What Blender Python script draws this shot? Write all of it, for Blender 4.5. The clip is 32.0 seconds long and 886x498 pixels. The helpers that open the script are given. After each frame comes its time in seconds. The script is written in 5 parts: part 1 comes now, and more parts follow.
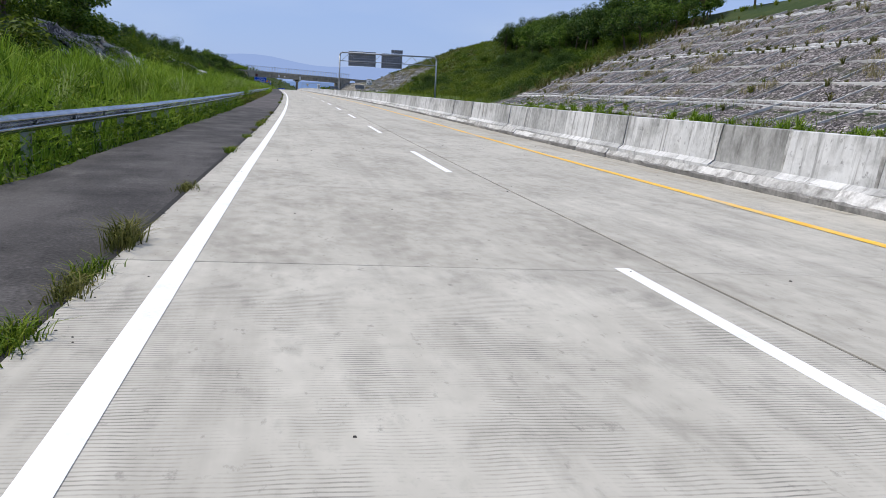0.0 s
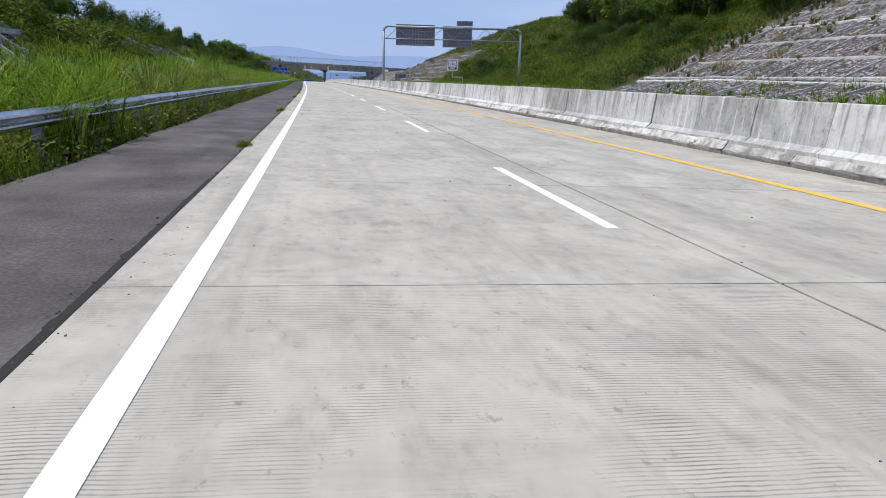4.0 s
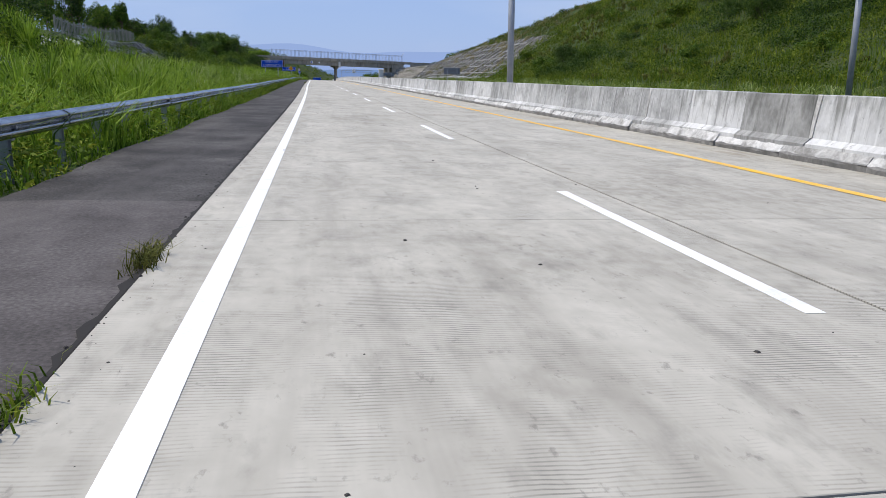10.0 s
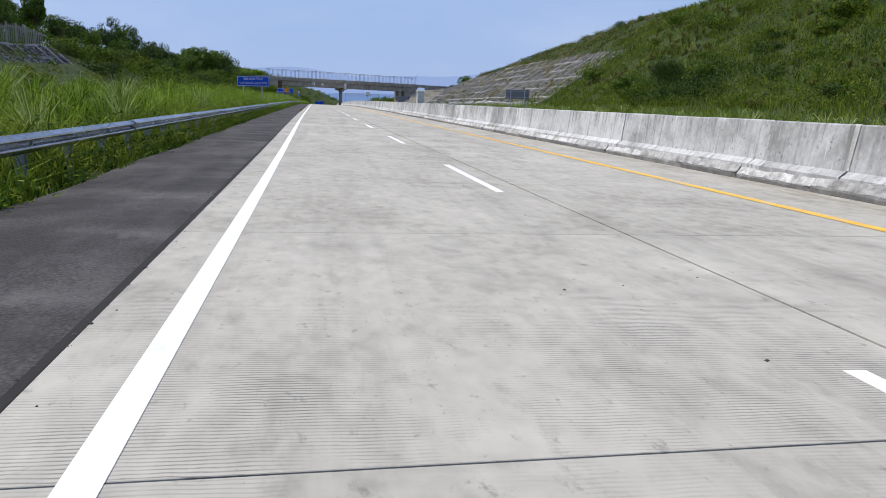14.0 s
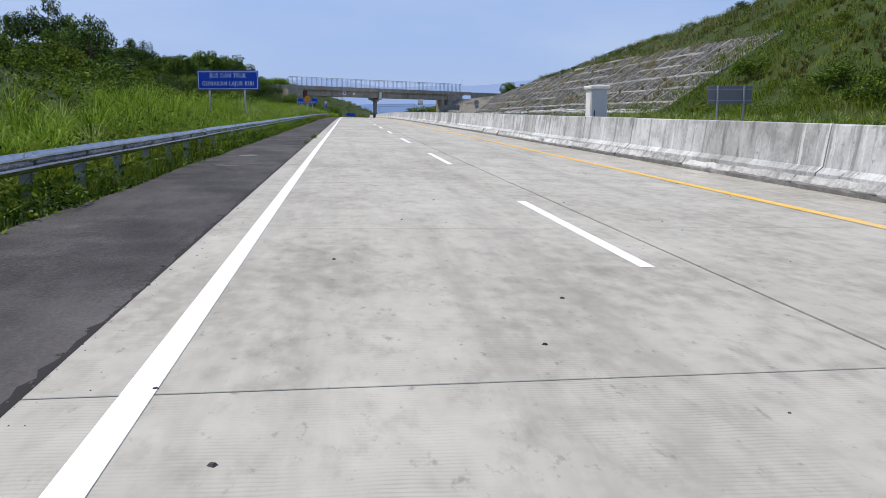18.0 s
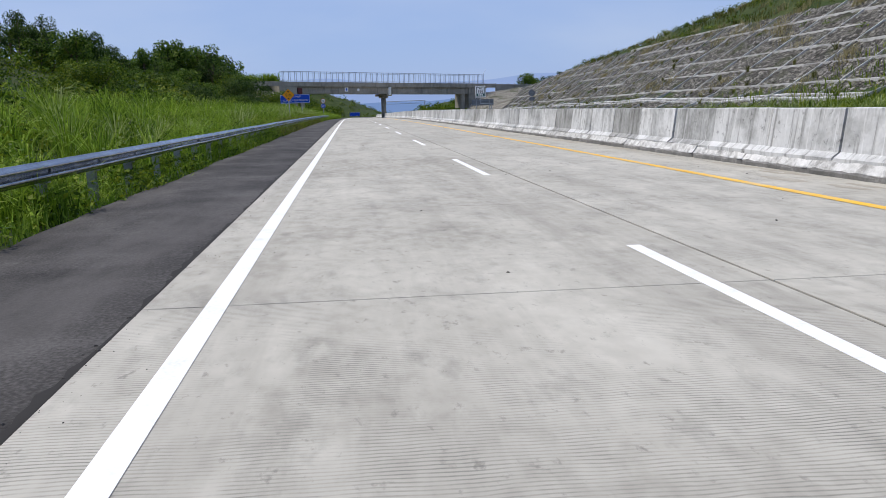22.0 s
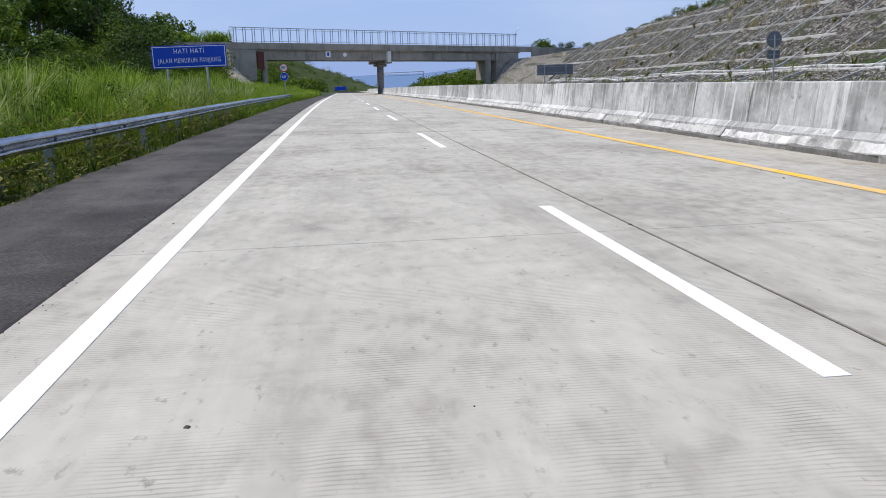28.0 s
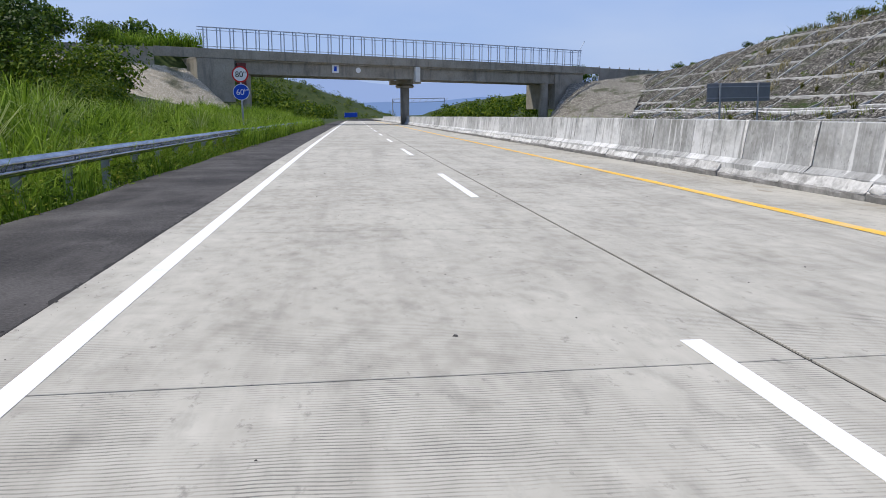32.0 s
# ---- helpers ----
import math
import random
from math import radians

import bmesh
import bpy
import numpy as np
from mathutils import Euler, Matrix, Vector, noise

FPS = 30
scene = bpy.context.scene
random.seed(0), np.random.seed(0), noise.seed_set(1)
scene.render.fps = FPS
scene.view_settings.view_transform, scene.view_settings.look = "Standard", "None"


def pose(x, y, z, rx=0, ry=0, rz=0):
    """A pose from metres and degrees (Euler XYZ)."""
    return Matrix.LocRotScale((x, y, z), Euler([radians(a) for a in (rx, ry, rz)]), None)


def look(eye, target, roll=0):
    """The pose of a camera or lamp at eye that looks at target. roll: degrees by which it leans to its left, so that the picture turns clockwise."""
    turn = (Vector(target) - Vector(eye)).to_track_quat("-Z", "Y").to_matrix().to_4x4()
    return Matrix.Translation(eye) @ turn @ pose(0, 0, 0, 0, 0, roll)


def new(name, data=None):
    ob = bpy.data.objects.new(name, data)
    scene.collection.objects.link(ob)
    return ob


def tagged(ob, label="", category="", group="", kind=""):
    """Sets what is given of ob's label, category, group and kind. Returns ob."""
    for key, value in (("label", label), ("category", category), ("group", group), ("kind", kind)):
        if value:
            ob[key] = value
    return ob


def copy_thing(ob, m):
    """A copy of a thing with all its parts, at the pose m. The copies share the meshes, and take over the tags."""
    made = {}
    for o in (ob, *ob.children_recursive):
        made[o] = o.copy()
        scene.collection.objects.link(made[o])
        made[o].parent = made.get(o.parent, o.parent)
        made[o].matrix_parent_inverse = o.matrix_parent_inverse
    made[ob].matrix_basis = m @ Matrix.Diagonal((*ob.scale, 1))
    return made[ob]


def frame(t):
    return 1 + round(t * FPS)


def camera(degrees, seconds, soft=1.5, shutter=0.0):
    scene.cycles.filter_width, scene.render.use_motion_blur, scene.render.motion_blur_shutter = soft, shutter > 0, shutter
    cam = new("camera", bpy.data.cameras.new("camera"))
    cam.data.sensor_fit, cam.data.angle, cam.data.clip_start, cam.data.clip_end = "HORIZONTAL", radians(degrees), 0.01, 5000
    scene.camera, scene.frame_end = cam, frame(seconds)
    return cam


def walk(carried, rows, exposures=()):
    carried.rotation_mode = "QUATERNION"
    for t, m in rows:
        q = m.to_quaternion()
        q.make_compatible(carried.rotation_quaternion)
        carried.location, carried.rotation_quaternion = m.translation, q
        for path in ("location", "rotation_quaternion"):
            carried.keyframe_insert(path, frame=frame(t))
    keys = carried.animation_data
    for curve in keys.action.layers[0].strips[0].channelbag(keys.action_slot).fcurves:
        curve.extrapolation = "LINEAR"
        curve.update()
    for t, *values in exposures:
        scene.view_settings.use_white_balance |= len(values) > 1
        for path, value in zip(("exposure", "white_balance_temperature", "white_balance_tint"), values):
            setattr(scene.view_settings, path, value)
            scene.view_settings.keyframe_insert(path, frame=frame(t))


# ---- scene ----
# camera and its drive along the road
cam = camera(58.84, 32.0, soft=0.9)
ROWS = [
    (0.0, -0.194, -0.000, 1.238, 78.693, -2.643, -11.714),
    (0.5, 0.017, 5.605, 1.204, 77.572, -2.236, -9.856),
    (1.0, 0.245, 11.208, 1.173, 77.883, -2.232, -10.105),
    (1.5, 0.424, 16.802, 1.147, 78.225, -2.148, -10.766),
    (2.0, 0.604, 22.380, 1.129, 78.328, -2.308, -10.700),
    (2.5, 0.746, 27.938, 1.120, 78.309, -2.014, -10.707),
    (4.5, 1.143, 50.096, 1.125, 77.185, -0.700, -9.232),
    (5.0, 1.192, 55.614, 1.132, 76.424, -0.513, -8.643),
    (5.5, 1.231, 61.112, 1.137, 75.218, -0.394, -8.192),
    (6.0, 1.262, 66.595, 1.139, 73.383, -0.638, -7.139),
    (6.5, 1.288, 72.063, 1.137, 75.405, -0.640, -7.084),
    (7.0, 1.307, 77.523, 1.133, 78.271, -1.007, -7.669),
    (7.5, 1.369, 82.965, 1.125, 79.089, -0.893, -8.189),
    (8.0, 1.425, 88.410, 1.117, 79.135, -0.557, -8.305),
    (8.5, 1.505, 93.853, 1.108, 78.854, 0.073, -8.496),
    (9.0, 1.579, 99.292, 1.098, 78.126, 0.109, -8.997),
    (9.5, 1.667, 104.719, 1.088, 77.699, -0.059, -9.018),
    (10.0, 1.749, 110.135, 1.077, 77.435, -0.304, -9.103),
    (10.5, 1.825, 115.530, 1.066, 77.583, -1.605, -9.357),
    (11.0, 1.896, 120.915, 1.054, 78.097, -1.923, -9.503),
    (11.5, 1.927, 126.292, 1.041, 78.448, -1.796, -9.414),
    (12.0, 1.953, 131.671, 1.028, 78.768, -1.310, -8.312),
    (12.5, 1.970, 137.047, 1.015, 78.290, -1.210, -8.236),
    (13.0, 1.982, 142.419, 1.003, 78.614, -0.843, -8.472),
    (13.5, 1.969, 147.781, 0.992, 79.047, -0.770, -8.715),
    (14.0, 1.950, 153.134, 0.981, 79.154, -0.795, -8.962),
    (14.5, 1.976, 158.476, 0.971, 78.632, -0.451, -8.466),
    (16.5, 2.137, 179.809, 0.937, 78.268, -0.596, -7.725),
    (17.0, 2.140, 185.134, 0.930, 77.870, -0.768, -7.645),
    (17.5, 2.038, 190.448, 0.923, 78.303, -0.578, -6.109),
    (18.0, 1.939, 195.762, 0.915, 79.800, 0.317, -6.807),
    (18.5, 1.895, 201.066, 0.907, 79.219, 1.030, -8.651),
    (19.0, 1.854, 206.343, 0.899, 77.784, 1.265, -7.996),
    (19.5, 1.838, 211.594, 0.891, 77.887, 0.879, -7.683),
    (20.0, 1.824, 216.826, 0.883, 78.754, 0.311, -7.486),
    (20.5, 1.816, 222.042, 0.874, 78.971, 0.293, -7.011),
    (21.0, 1.810, 227.253, 0.865, 79.062, 0.625, -6.300),
    (21.5, 1.836, 232.449, 0.856, 79.178, 2.027, -5.850),
    (22.0, 1.862, 237.635, 0.846, 79.545, 2.179, -6.574),
    (22.5, 1.930, 242.808, 0.835, 78.529, 1.193, -6.480),
    (23.0, 1.998, 247.971, 0.824, 78.519, 1.104, -6.923),
    (23.5, 2.097, 253.119, 0.813, 77.971, 0.738, -7.080),
    (24.0, 2.194, 258.263, 0.801, 77.773, 0.409, -7.009),
    (24.5, 2.259, 263.396, 0.788, 77.116, 0.573, -6.980),
    (25.0, 2.323, 268.531, 0.774, 76.851, 0.715, -7.151),
    (25.5, 2.320, 273.668, 0.760, 76.626, 0.096, -8.653),
    (26.0, 2.315, 278.811, 0.746, 77.648, 0.181, -8.335),
    (26.5, 2.289, 283.959, 0.730, 77.803, 3.402, -7.504),
    (28.5, 2.172, 304.591, 0.652, 77.482, 2.060, -7.655),
    (29.0, 2.161, 309.747, 0.628, 77.411, 1.683, -7.800),
    (29.5, 2.164, 314.898, 0.603, 77.519, 0.896, -7.699),
    (30.0, 2.167, 320.055, 0.577, 78.009, 0.591, -7.513),
    (30.5, 2.207, 325.217, 0.548, 78.127, 0.262, -7.211),
    (31.0, 2.248, 330.388, 0.518, 78.223, 0.271, -7.300),
    (31.5, 2.281, 335.565, 0.486, 78.379, 0.654, -6.608),
    (32.0, 2.319, 340.749, 0.451, 79.622, 1.155, -6.842),
]
walk(cam, [(t, pose(x, y, z, rx, ry, rz)) for t, x, y, z, rx, ry, rz in ROWS],
     [(0, -.03), (1, .08), (2, .10), (5, -.02), (6, 0), (7, -.03), (8, .04), (10, -.02), (13, -.03), (17, 0), (18, 0), (19, .05), (20, -.07), (22, -.08), (24, -.04), (25, -.12), (26, .03), (28, .05), (29, .06), (30, .10), (32, 0)])

# ---- light ----
world = bpy.data.worlds.new("world")
scene.world = world
world.use_nodes = True
wn, wl = world.node_tree.nodes, world.node_tree.links
sky = wn.new("ShaderNodeTexSky")
sky.sky_type, sky.sun_disc = "NISHITA", False
sky.sun_elevation, sky.sun_rotation = radians(60), radians(-80)
sky.air_density, sky.dust_density, sky.ozone_density = 1.0, 0.4, 4.0
wn["Background"].inputs[1].default_value = 0.12
# humid haze over the whole sky, with faint thin cloud
wco, wmap, wnoise = wn.new("ShaderNodeTexCoord"), wn.new("ShaderNodeMapping"), wn.new("ShaderNodeTexNoise")
wmap.inputs["Scale"].default_value = (1, 1, 3.5)
wnoise.inputs["Scale"].default_value, wnoise.inputs["Detail"].default_value = 2.2, 5
wl.new(wco.outputs["Generated"], wmap.inputs["Vector"]), wl.new(wmap.outputs[0], wnoise.inputs["Vector"])
cloud = wn.new("ShaderNodeMapRange")
cloud.inputs[1].default_value, cloud.inputs[2].default_value, cloud.inputs[4].default_value = 0.42, 0.72, 0.6
wl.new(wnoise.outputs[0], cloud.inputs[0])
tint = wn.new("ShaderNodeMix")
tint.data_type = "RGBA"
tint.inputs[6].default_value, tint.inputs[7].default_value = (2.9, 4.05, 7.1, 1), (4.7, 5.4, 7.4, 1)
wl.new(cloud.outputs[0], tint.inputs[0])
haze = wn.new("ShaderNodeMix")
haze.data_type = "RGBA"
haze.inputs[0].default_value = 0.8
wl.new(sky.outputs[0], haze.inputs[6]), wl.new(tint.outputs[2], haze.inputs[7])
wl.new(haze.outputs[2], wn["Background"].inputs[0])
sun_data = bpy.data.lights.new("sun", "SUN")
sun_data.energy, sun_data.angle, sun_data.color = 3.9, radians(0.6), (1.0, 0.93, 0.83)
sun = new("sun", sun_data)
sun.matrix_world = look((-40, 10, 75), (0, 0, 0))

# ---- the road's line: heading and grade at stations ----
STATIONS = [(-20, .0233, -.0065), (0, .0233, -.0065), (15, .0313, -.0046), (30, .0289, -.0003), (55, .0173, .0013), (80, .0117, -.0014), (130, .0026, -.0025), (180, -.0064, -.0013),
            (230, 0, -.0018), (280, -.0025, -.0029), (330, -.0007, -.0059), (380, .0061, -.0111), (430, .0076, -.0115), (480, .0076, -.0115), (760, .0076, -.0115)]
ST = np.array(STATIONS)
YS = np.linspace(-20, 760, 1561)


def summed(column):
    s = np.interp(YS, ST[:, 0], ST[:, column])
    z = np.concatenate([[0], np.cumsum((s[1:] + s[:-1]) * 0.25)])
    return z - np.interp(0, YS, z)


SIDE, RISE = summed(1), summed(2)


def C(y):
    """How far the road's line lies to the side at station y."""
    y = np.asarray(y, float)
    return np.interp(y, YS, SIDE) + np.minimum(y + 20, 0) * 0.0233 + np.clip(y - 760, 0, 900) * 0.0076


def Z(y):
    """The road's height at station y."""
    y = np.asarray(y, float)
    return np.interp(y, YS, RISE) - np.minimum(y + 20, 0) * 0.0065 - np.clip(y - 760, 0, 900) * 0.0115


FALL = -0.0282          # crossfall of the carriageway


def at(u, y, dz=0.0):
    return Vector((u + float(C(y)), y, float(Z(y)) + dz))


def station(y):
    """The pose that carries things built about the road's line to station y."""
    h, s = float(np.interp(y, ST[:, 0], ST[:, 1])), float(np.interp(y, ST[:, 0], ST[:, 2]))
    return Matrix.Translation(at(0, y)) @ Matrix.Rotation(-math.atan(h), 4, "Z") @ Matrix.Rotation(math.atan(s), 4, "X")


def smooth(a, b, x):
    t = np.clip((np.asarray(x, float) - a) / (b - a), 0, 1)
    return t * t * (3 - 2 * t)


def wave(x, y, s):
    return np.sin(x / s * 1.3 + 1.7 * np.sin(y / s * 0.7)) * np.cos(y / s + 1.3 * np.sin(x / s * 0.9 + 2))


CREST_Y = [-200, 180, 270, 323, 342, 361, 385, 408, 440, 456, 480, 560, 720, 900]
CREST_Z = [24, 20, 19.6, 19.5, 18.6, 17.0, 15.3, 13.4, 11.8, 9.3, 8.3, 8.3, 8.3, 1.0]


def ground(u, y):
    """The ground's height over the road's line."""
    u, y = np.asarray(u, float), np.asarray(y, float)
    u, y = np.broadcast_arrays(u, y)
    g = -0.16 + FALL * np.clip(u, -4.0, 8.6) - 0.10 * smooth(8.6, 10, u)
    # cutting beyond the far carriageway
    grade = 0.43 + 0.2 * smooth(200, 290, y)
    crest = np.interp(y, CREST_Y, CREST_Z)
    rise = np.minimum(1.3 + grade * (u - 41), crest + 0.06 * (u - 41) - 2.0)
    berm = -0.1 + 1.5 * np.clip((u - 36) / 5, 0, 1)
    right = np.where(u > 41, np.maximum(rise, 1.0 * (crest > 2) - 1.0 * (crest <= 2)), berm) + 0.25 * wave(u, y, 7.0) * smooth(26, 34, u) * (1 - 0.7 * smooth(41, 43, u) * (1 - smooth(60, 80, u)))
    g = np.where(u > 24, g + (right + 0.1) * smooth(24, 27, u), g)
    # bank on the near side
    s = -u - 5.2
    bank = 0.3 * smooth(0, 2.5, s) + 0.07 * np.clip(s, 0, 9) + 0.36 * np.clip(s - 9, 0, 40)
    low_crib = np.interp(-u, [5.2, 14, 23, 25.2, 27, 32, 36], [0, .8, 3.1, 5.2, 5.6, 6.4, 7.0])
    w = smooth(196, 202, y) * (1 - smooth(240, 247, y))
    bank = bank * (1 - w) + low_crib * w
    broken = np.interp(-u, [5.2, 12.5, 18.5, 24, 32, 36], [0, .7, 4.7, 5.6, 6.8, 7.4])
    w = smooth(52, 60, y) * (1 - smooth(92, 100, y)) + smooth(120, 127, y) * (1 - smooth(150, 158, y))
    bank = bank * (1 - w) + broken * w
    top = 6.8 + 0.10 * (-u - 30) + 3.5 * smooth(90, 30, y) * smooth(12, 30, -u)
    left = np.minimum(bank, top) + (0.2 * wave(u, y, 4.0) + 0.3 * wave(u, y, 11.0)) * smooth(6, 12, -u)
    left = left * (1 - 0.9 * smooth(620, 1100, y))
    yy = y - 0.5 * (u + 17.2)
    w = smooth(444, 449, yy) * (1 - smooth(453, 462, yy)) * smooth(15, 18.5, -u)
    left = left * (1 - w) + 9.7 * w
    g = np.where(u < -5.2, g + left, g)
    far = smooth(140, 900, np.abs(u))
    return g * (1 - far) + far * (10 * wave(u, y, 160.0) + 4) - 60 * smooth(900, 2200, y)


# ---- materials ----
MATS = {}


def material(name, tones, rough=0.8, metal=0.0, scale=2.0, bump=0.2, fine=30.0, bump_scale=None, spots=None, islands=False, spread=0.25, objects=0.0, streaks=None, smears=None, stretch=(1, 1, 1), translucent=0.0, fine_mix=0.35, grooves=None, pits=None, mould=None, spec=0.25):
    """A surface with tones varied at two scales, grain in relief and, at will, streaks and spots."""
    m = bpy.data.materials.new(name)
    m.use_nodes = True
    n, l = m.node_tree.nodes, m.node_tree.links
    b = n["Principled BSDF"]
    b.inputs["Roughness"].default_value, b.inputs["Metallic"].default_value = rough, metal
    b.inputs["Specular IOR Level"].default_value = 0.1 if translucent else spec
    co = n.new("ShaderNodeTexCoord")
    geo = n.new("ShaderNodeNewGeometry")
    mp = n.new("ShaderNodeMapping")
    mp.inputs["Scale"].default_value = stretch
    l.new(geo.outputs["Position"], mp.inputs["Vector"])
    big = n.new("ShaderNodeTexNoise")
    big.inputs["Scale"].default_value, big.inputs["Detail"].default_value, big.inputs["Roughness"].default_value = scale, 6, 0.6
    l.new(mp.outputs[0], big.inputs["Vector"])
    small = n.new("ShaderNodeTexNoise")
    small.inputs["Scale"].default_value, small.inputs["Detail"].default_value = fine, 4
    l.new(mp.outputs[0], small.inputs["Vector"])
    mix = n.new("ShaderNodeMix")
    mix.data_type = "FLOAT"
    mix.inputs[0].default_value = fine_mix
    l.new(big.outputs[0], mix.inputs[2]), l.new(small.outputs[0], mix.inputs[3])
    value = mix.outputs[0]
    if islands or objects:
        src = geo.outputs["Random Per Island"] if islands else n.new("ShaderNodeObjectInfo").outputs["Random"]
        add = n.new("ShaderNodeMath")
        add.operation = "MULTIPLY_ADD"
        add.inputs[1].default_value, add.inputs[2].default_value = spread if islands else objects, -(spread if islands else objects) / 2
        l.new(src, add.inputs[0])
        tot = n.new("ShaderNodeMath")
        l.new(value, tot.inputs[0]), l.new(add.outputs[0], tot.inputs[1])
        value = tot.outputs[0]
    ramp = n.new("ShaderNodeValToRGB")
    els = ramp.color_ramp.elements
    for i, (pos, col) in enumerate(tones):
        e = els[i] if i < 2 else els.new(pos)
        e.position, e.color = pos, (*col, 1)
    l.new(value, ramp.inputs[0])
    colour = ramp.outputs[0]
    for kind in (streaks, smears, spots, pits):
        if not kind:
            continue
        vec, lo, hi, tint, sc, amount = kind
        mp2 = n.new("ShaderNodeMapping")
        mp2.inputs["Scale"].default_value = vec
        l.new(geo.outputs["Position"], mp2.inputs["Vector"])
        t2 = n.new("ShaderNodeTexNoise")
        t2.inputs["Scale"].default_value, t2.inputs["Detail"].default_value, t2.inputs["Roughness"].default_value = sc, 5, 0.65
        l.new(mp2.outputs[0], t2.inputs["Vector"])
        rg = n.new("ShaderNodeMapRange")
        rg.inputs[1].default_value, rg.inputs[2].default_value, rg.inputs[4].default_value = lo, hi, amount
        l.new(t2.outputs[0], rg.inputs[0])
        mx = n.new("ShaderNodeMix")
        mx.data_type = "RGBA"
        mx.inputs[7].default_value = (*tint, 1)
        l.new(rg.outputs[0], mx.inputs[0]), l.new(colour, mx.inputs[6])
        colour = mx.outputs[2]
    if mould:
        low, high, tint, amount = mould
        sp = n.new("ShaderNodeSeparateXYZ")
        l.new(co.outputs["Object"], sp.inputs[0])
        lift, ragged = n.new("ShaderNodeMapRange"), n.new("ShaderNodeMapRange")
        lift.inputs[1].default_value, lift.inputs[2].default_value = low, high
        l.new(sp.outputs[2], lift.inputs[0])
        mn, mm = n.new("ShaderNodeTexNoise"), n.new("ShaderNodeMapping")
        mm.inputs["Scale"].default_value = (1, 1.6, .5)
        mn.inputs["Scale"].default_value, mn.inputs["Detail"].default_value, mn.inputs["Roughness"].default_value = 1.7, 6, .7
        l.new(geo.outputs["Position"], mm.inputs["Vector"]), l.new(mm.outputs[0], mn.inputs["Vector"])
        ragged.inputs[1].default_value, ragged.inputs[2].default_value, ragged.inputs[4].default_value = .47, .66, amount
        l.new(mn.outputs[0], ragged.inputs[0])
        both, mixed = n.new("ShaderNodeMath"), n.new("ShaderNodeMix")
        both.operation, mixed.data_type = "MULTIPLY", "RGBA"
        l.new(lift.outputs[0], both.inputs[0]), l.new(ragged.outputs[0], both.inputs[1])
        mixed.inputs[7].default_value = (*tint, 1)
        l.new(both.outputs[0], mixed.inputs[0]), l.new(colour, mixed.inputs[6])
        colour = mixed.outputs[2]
    if grooves:
        pitch, depth = grooves
        sep = n.new("ShaderNodeSeparateXYZ")
        l.new(geo.outputs["Position"], sep.inputs[0])
        ph = n.new("ShaderNodeMath")
        ph.operation = "MULTIPLY"
        ph.inputs[1].default_value = 2 * math.pi / pitch
        l.new(sep.outputs[1], ph.inputs[0])
        drift, sway = n.new("ShaderNodeTexNoise"), n.new("ShaderNodeMath")
        drift.inputs["Scale"].default_value, drift.inputs["Detail"].default_value = 2.2, 3
        l.new(geo.outputs["Position"], drift.inputs["Vector"])
        sway.operation = "MULTIPLY_ADD"
        sway.inputs[1].default_value = 14.0
        l.new(drift.outputs[0], sway.inputs[0]), l.new(ph.outputs[0], sway.inputs[2])
        sn = n.new("ShaderNodeMath")
        sn.operation = "SINE"
        l.new(sway.outputs[0], sn.inputs[0])
        lines = n.new("ShaderNodeMapRange")
        lines.inputs[1].default_value, lines.inputs[2].default_value = 0.1, 0.9
        l.new(sn.outputs[0], lines.inputs[0])
        worn = n.new("ShaderNodeTexNoise")
        worn.inputs["Scale"].default_value, worn.inputs["Detail"].default_value, worn.inputs["Roughness"].default_value = 1.5, 6, 0.68
        wide = n.new("ShaderNodeMapping")
        wide.inputs["Scale"].default_value = (1, .55, 1)
        l.new(geo.outputs["Position"], wide.inputs["Vector"]), l.new(wide.outputs[0], worn.inputs["Vector"])
        keep = n.new("ShaderNodeMapRange")
        keep.inputs[1].default_value, keep.inputs[2].default_value, keep.inputs[4].default_value = 0.43, 0.66, depth
        l.new(worn.outputs[0], keep.inputs[0])
        each, some = n.new("ShaderNodeObjectInfo"), n.new("ShaderNodeMapRange")
        some.inputs[1].default_value, some.inputs[2].default_value, some.inputs[3].default_value, some.inputs[4].default_value = .15, .85, .2, 1.25
        l.new(each.outputs["Random"], some.inputs[0])
        part_of, amt = n.new("ShaderNodeMath"), n.new("ShaderNodeMath")
        part_of.operation = amt.operation = "MULTIPLY"
        l.new(some.outputs[0], part_of.inputs[0]), l.new(keep.outputs[0], part_of.inputs[1])
        l.new(lines.outputs[0], amt.inputs[0]), l.new(part_of.outputs[0], amt.inputs[1])
        gm = n.new("ShaderNodeMix")
        gm.data_type = "RGBA"
        gm.inputs[7].default_value = (.16, .153, .135, 1)
        l.new(amt.outputs[0], gm.inputs[0]), l.new(colour, gm.inputs[6])
        colour = gm.outputs[2]
    l.new(colour, b.inputs["Base Color"])
    if bump:
        bp = n.new("ShaderNodeBump")
        bp.inputs["Strength"].default_value, bp.inputs["Distance"].default_value = bump, 0.02 if bump_scale is None else bump_scale
        l.new(mix.outputs[0], bp.inputs["Height"])
        l.new(bp.outputs[0], b.inputs["Normal"])
    if translucent:
        tr = n.new("ShaderNodeBsdfTranslucent")
        l.new(colour, tr.inputs[0])
        ms = n.new("ShaderNodeMixShader")
        ms.inputs[0].default_value = translucent
        l.new(b.outputs[0], ms.inputs[1]), l.new(tr.outputs[0], ms.inputs[2])
        l.new(ms.outputs[0], n["Material Output"].inputs[0])
    MATS[name] = m
    return m


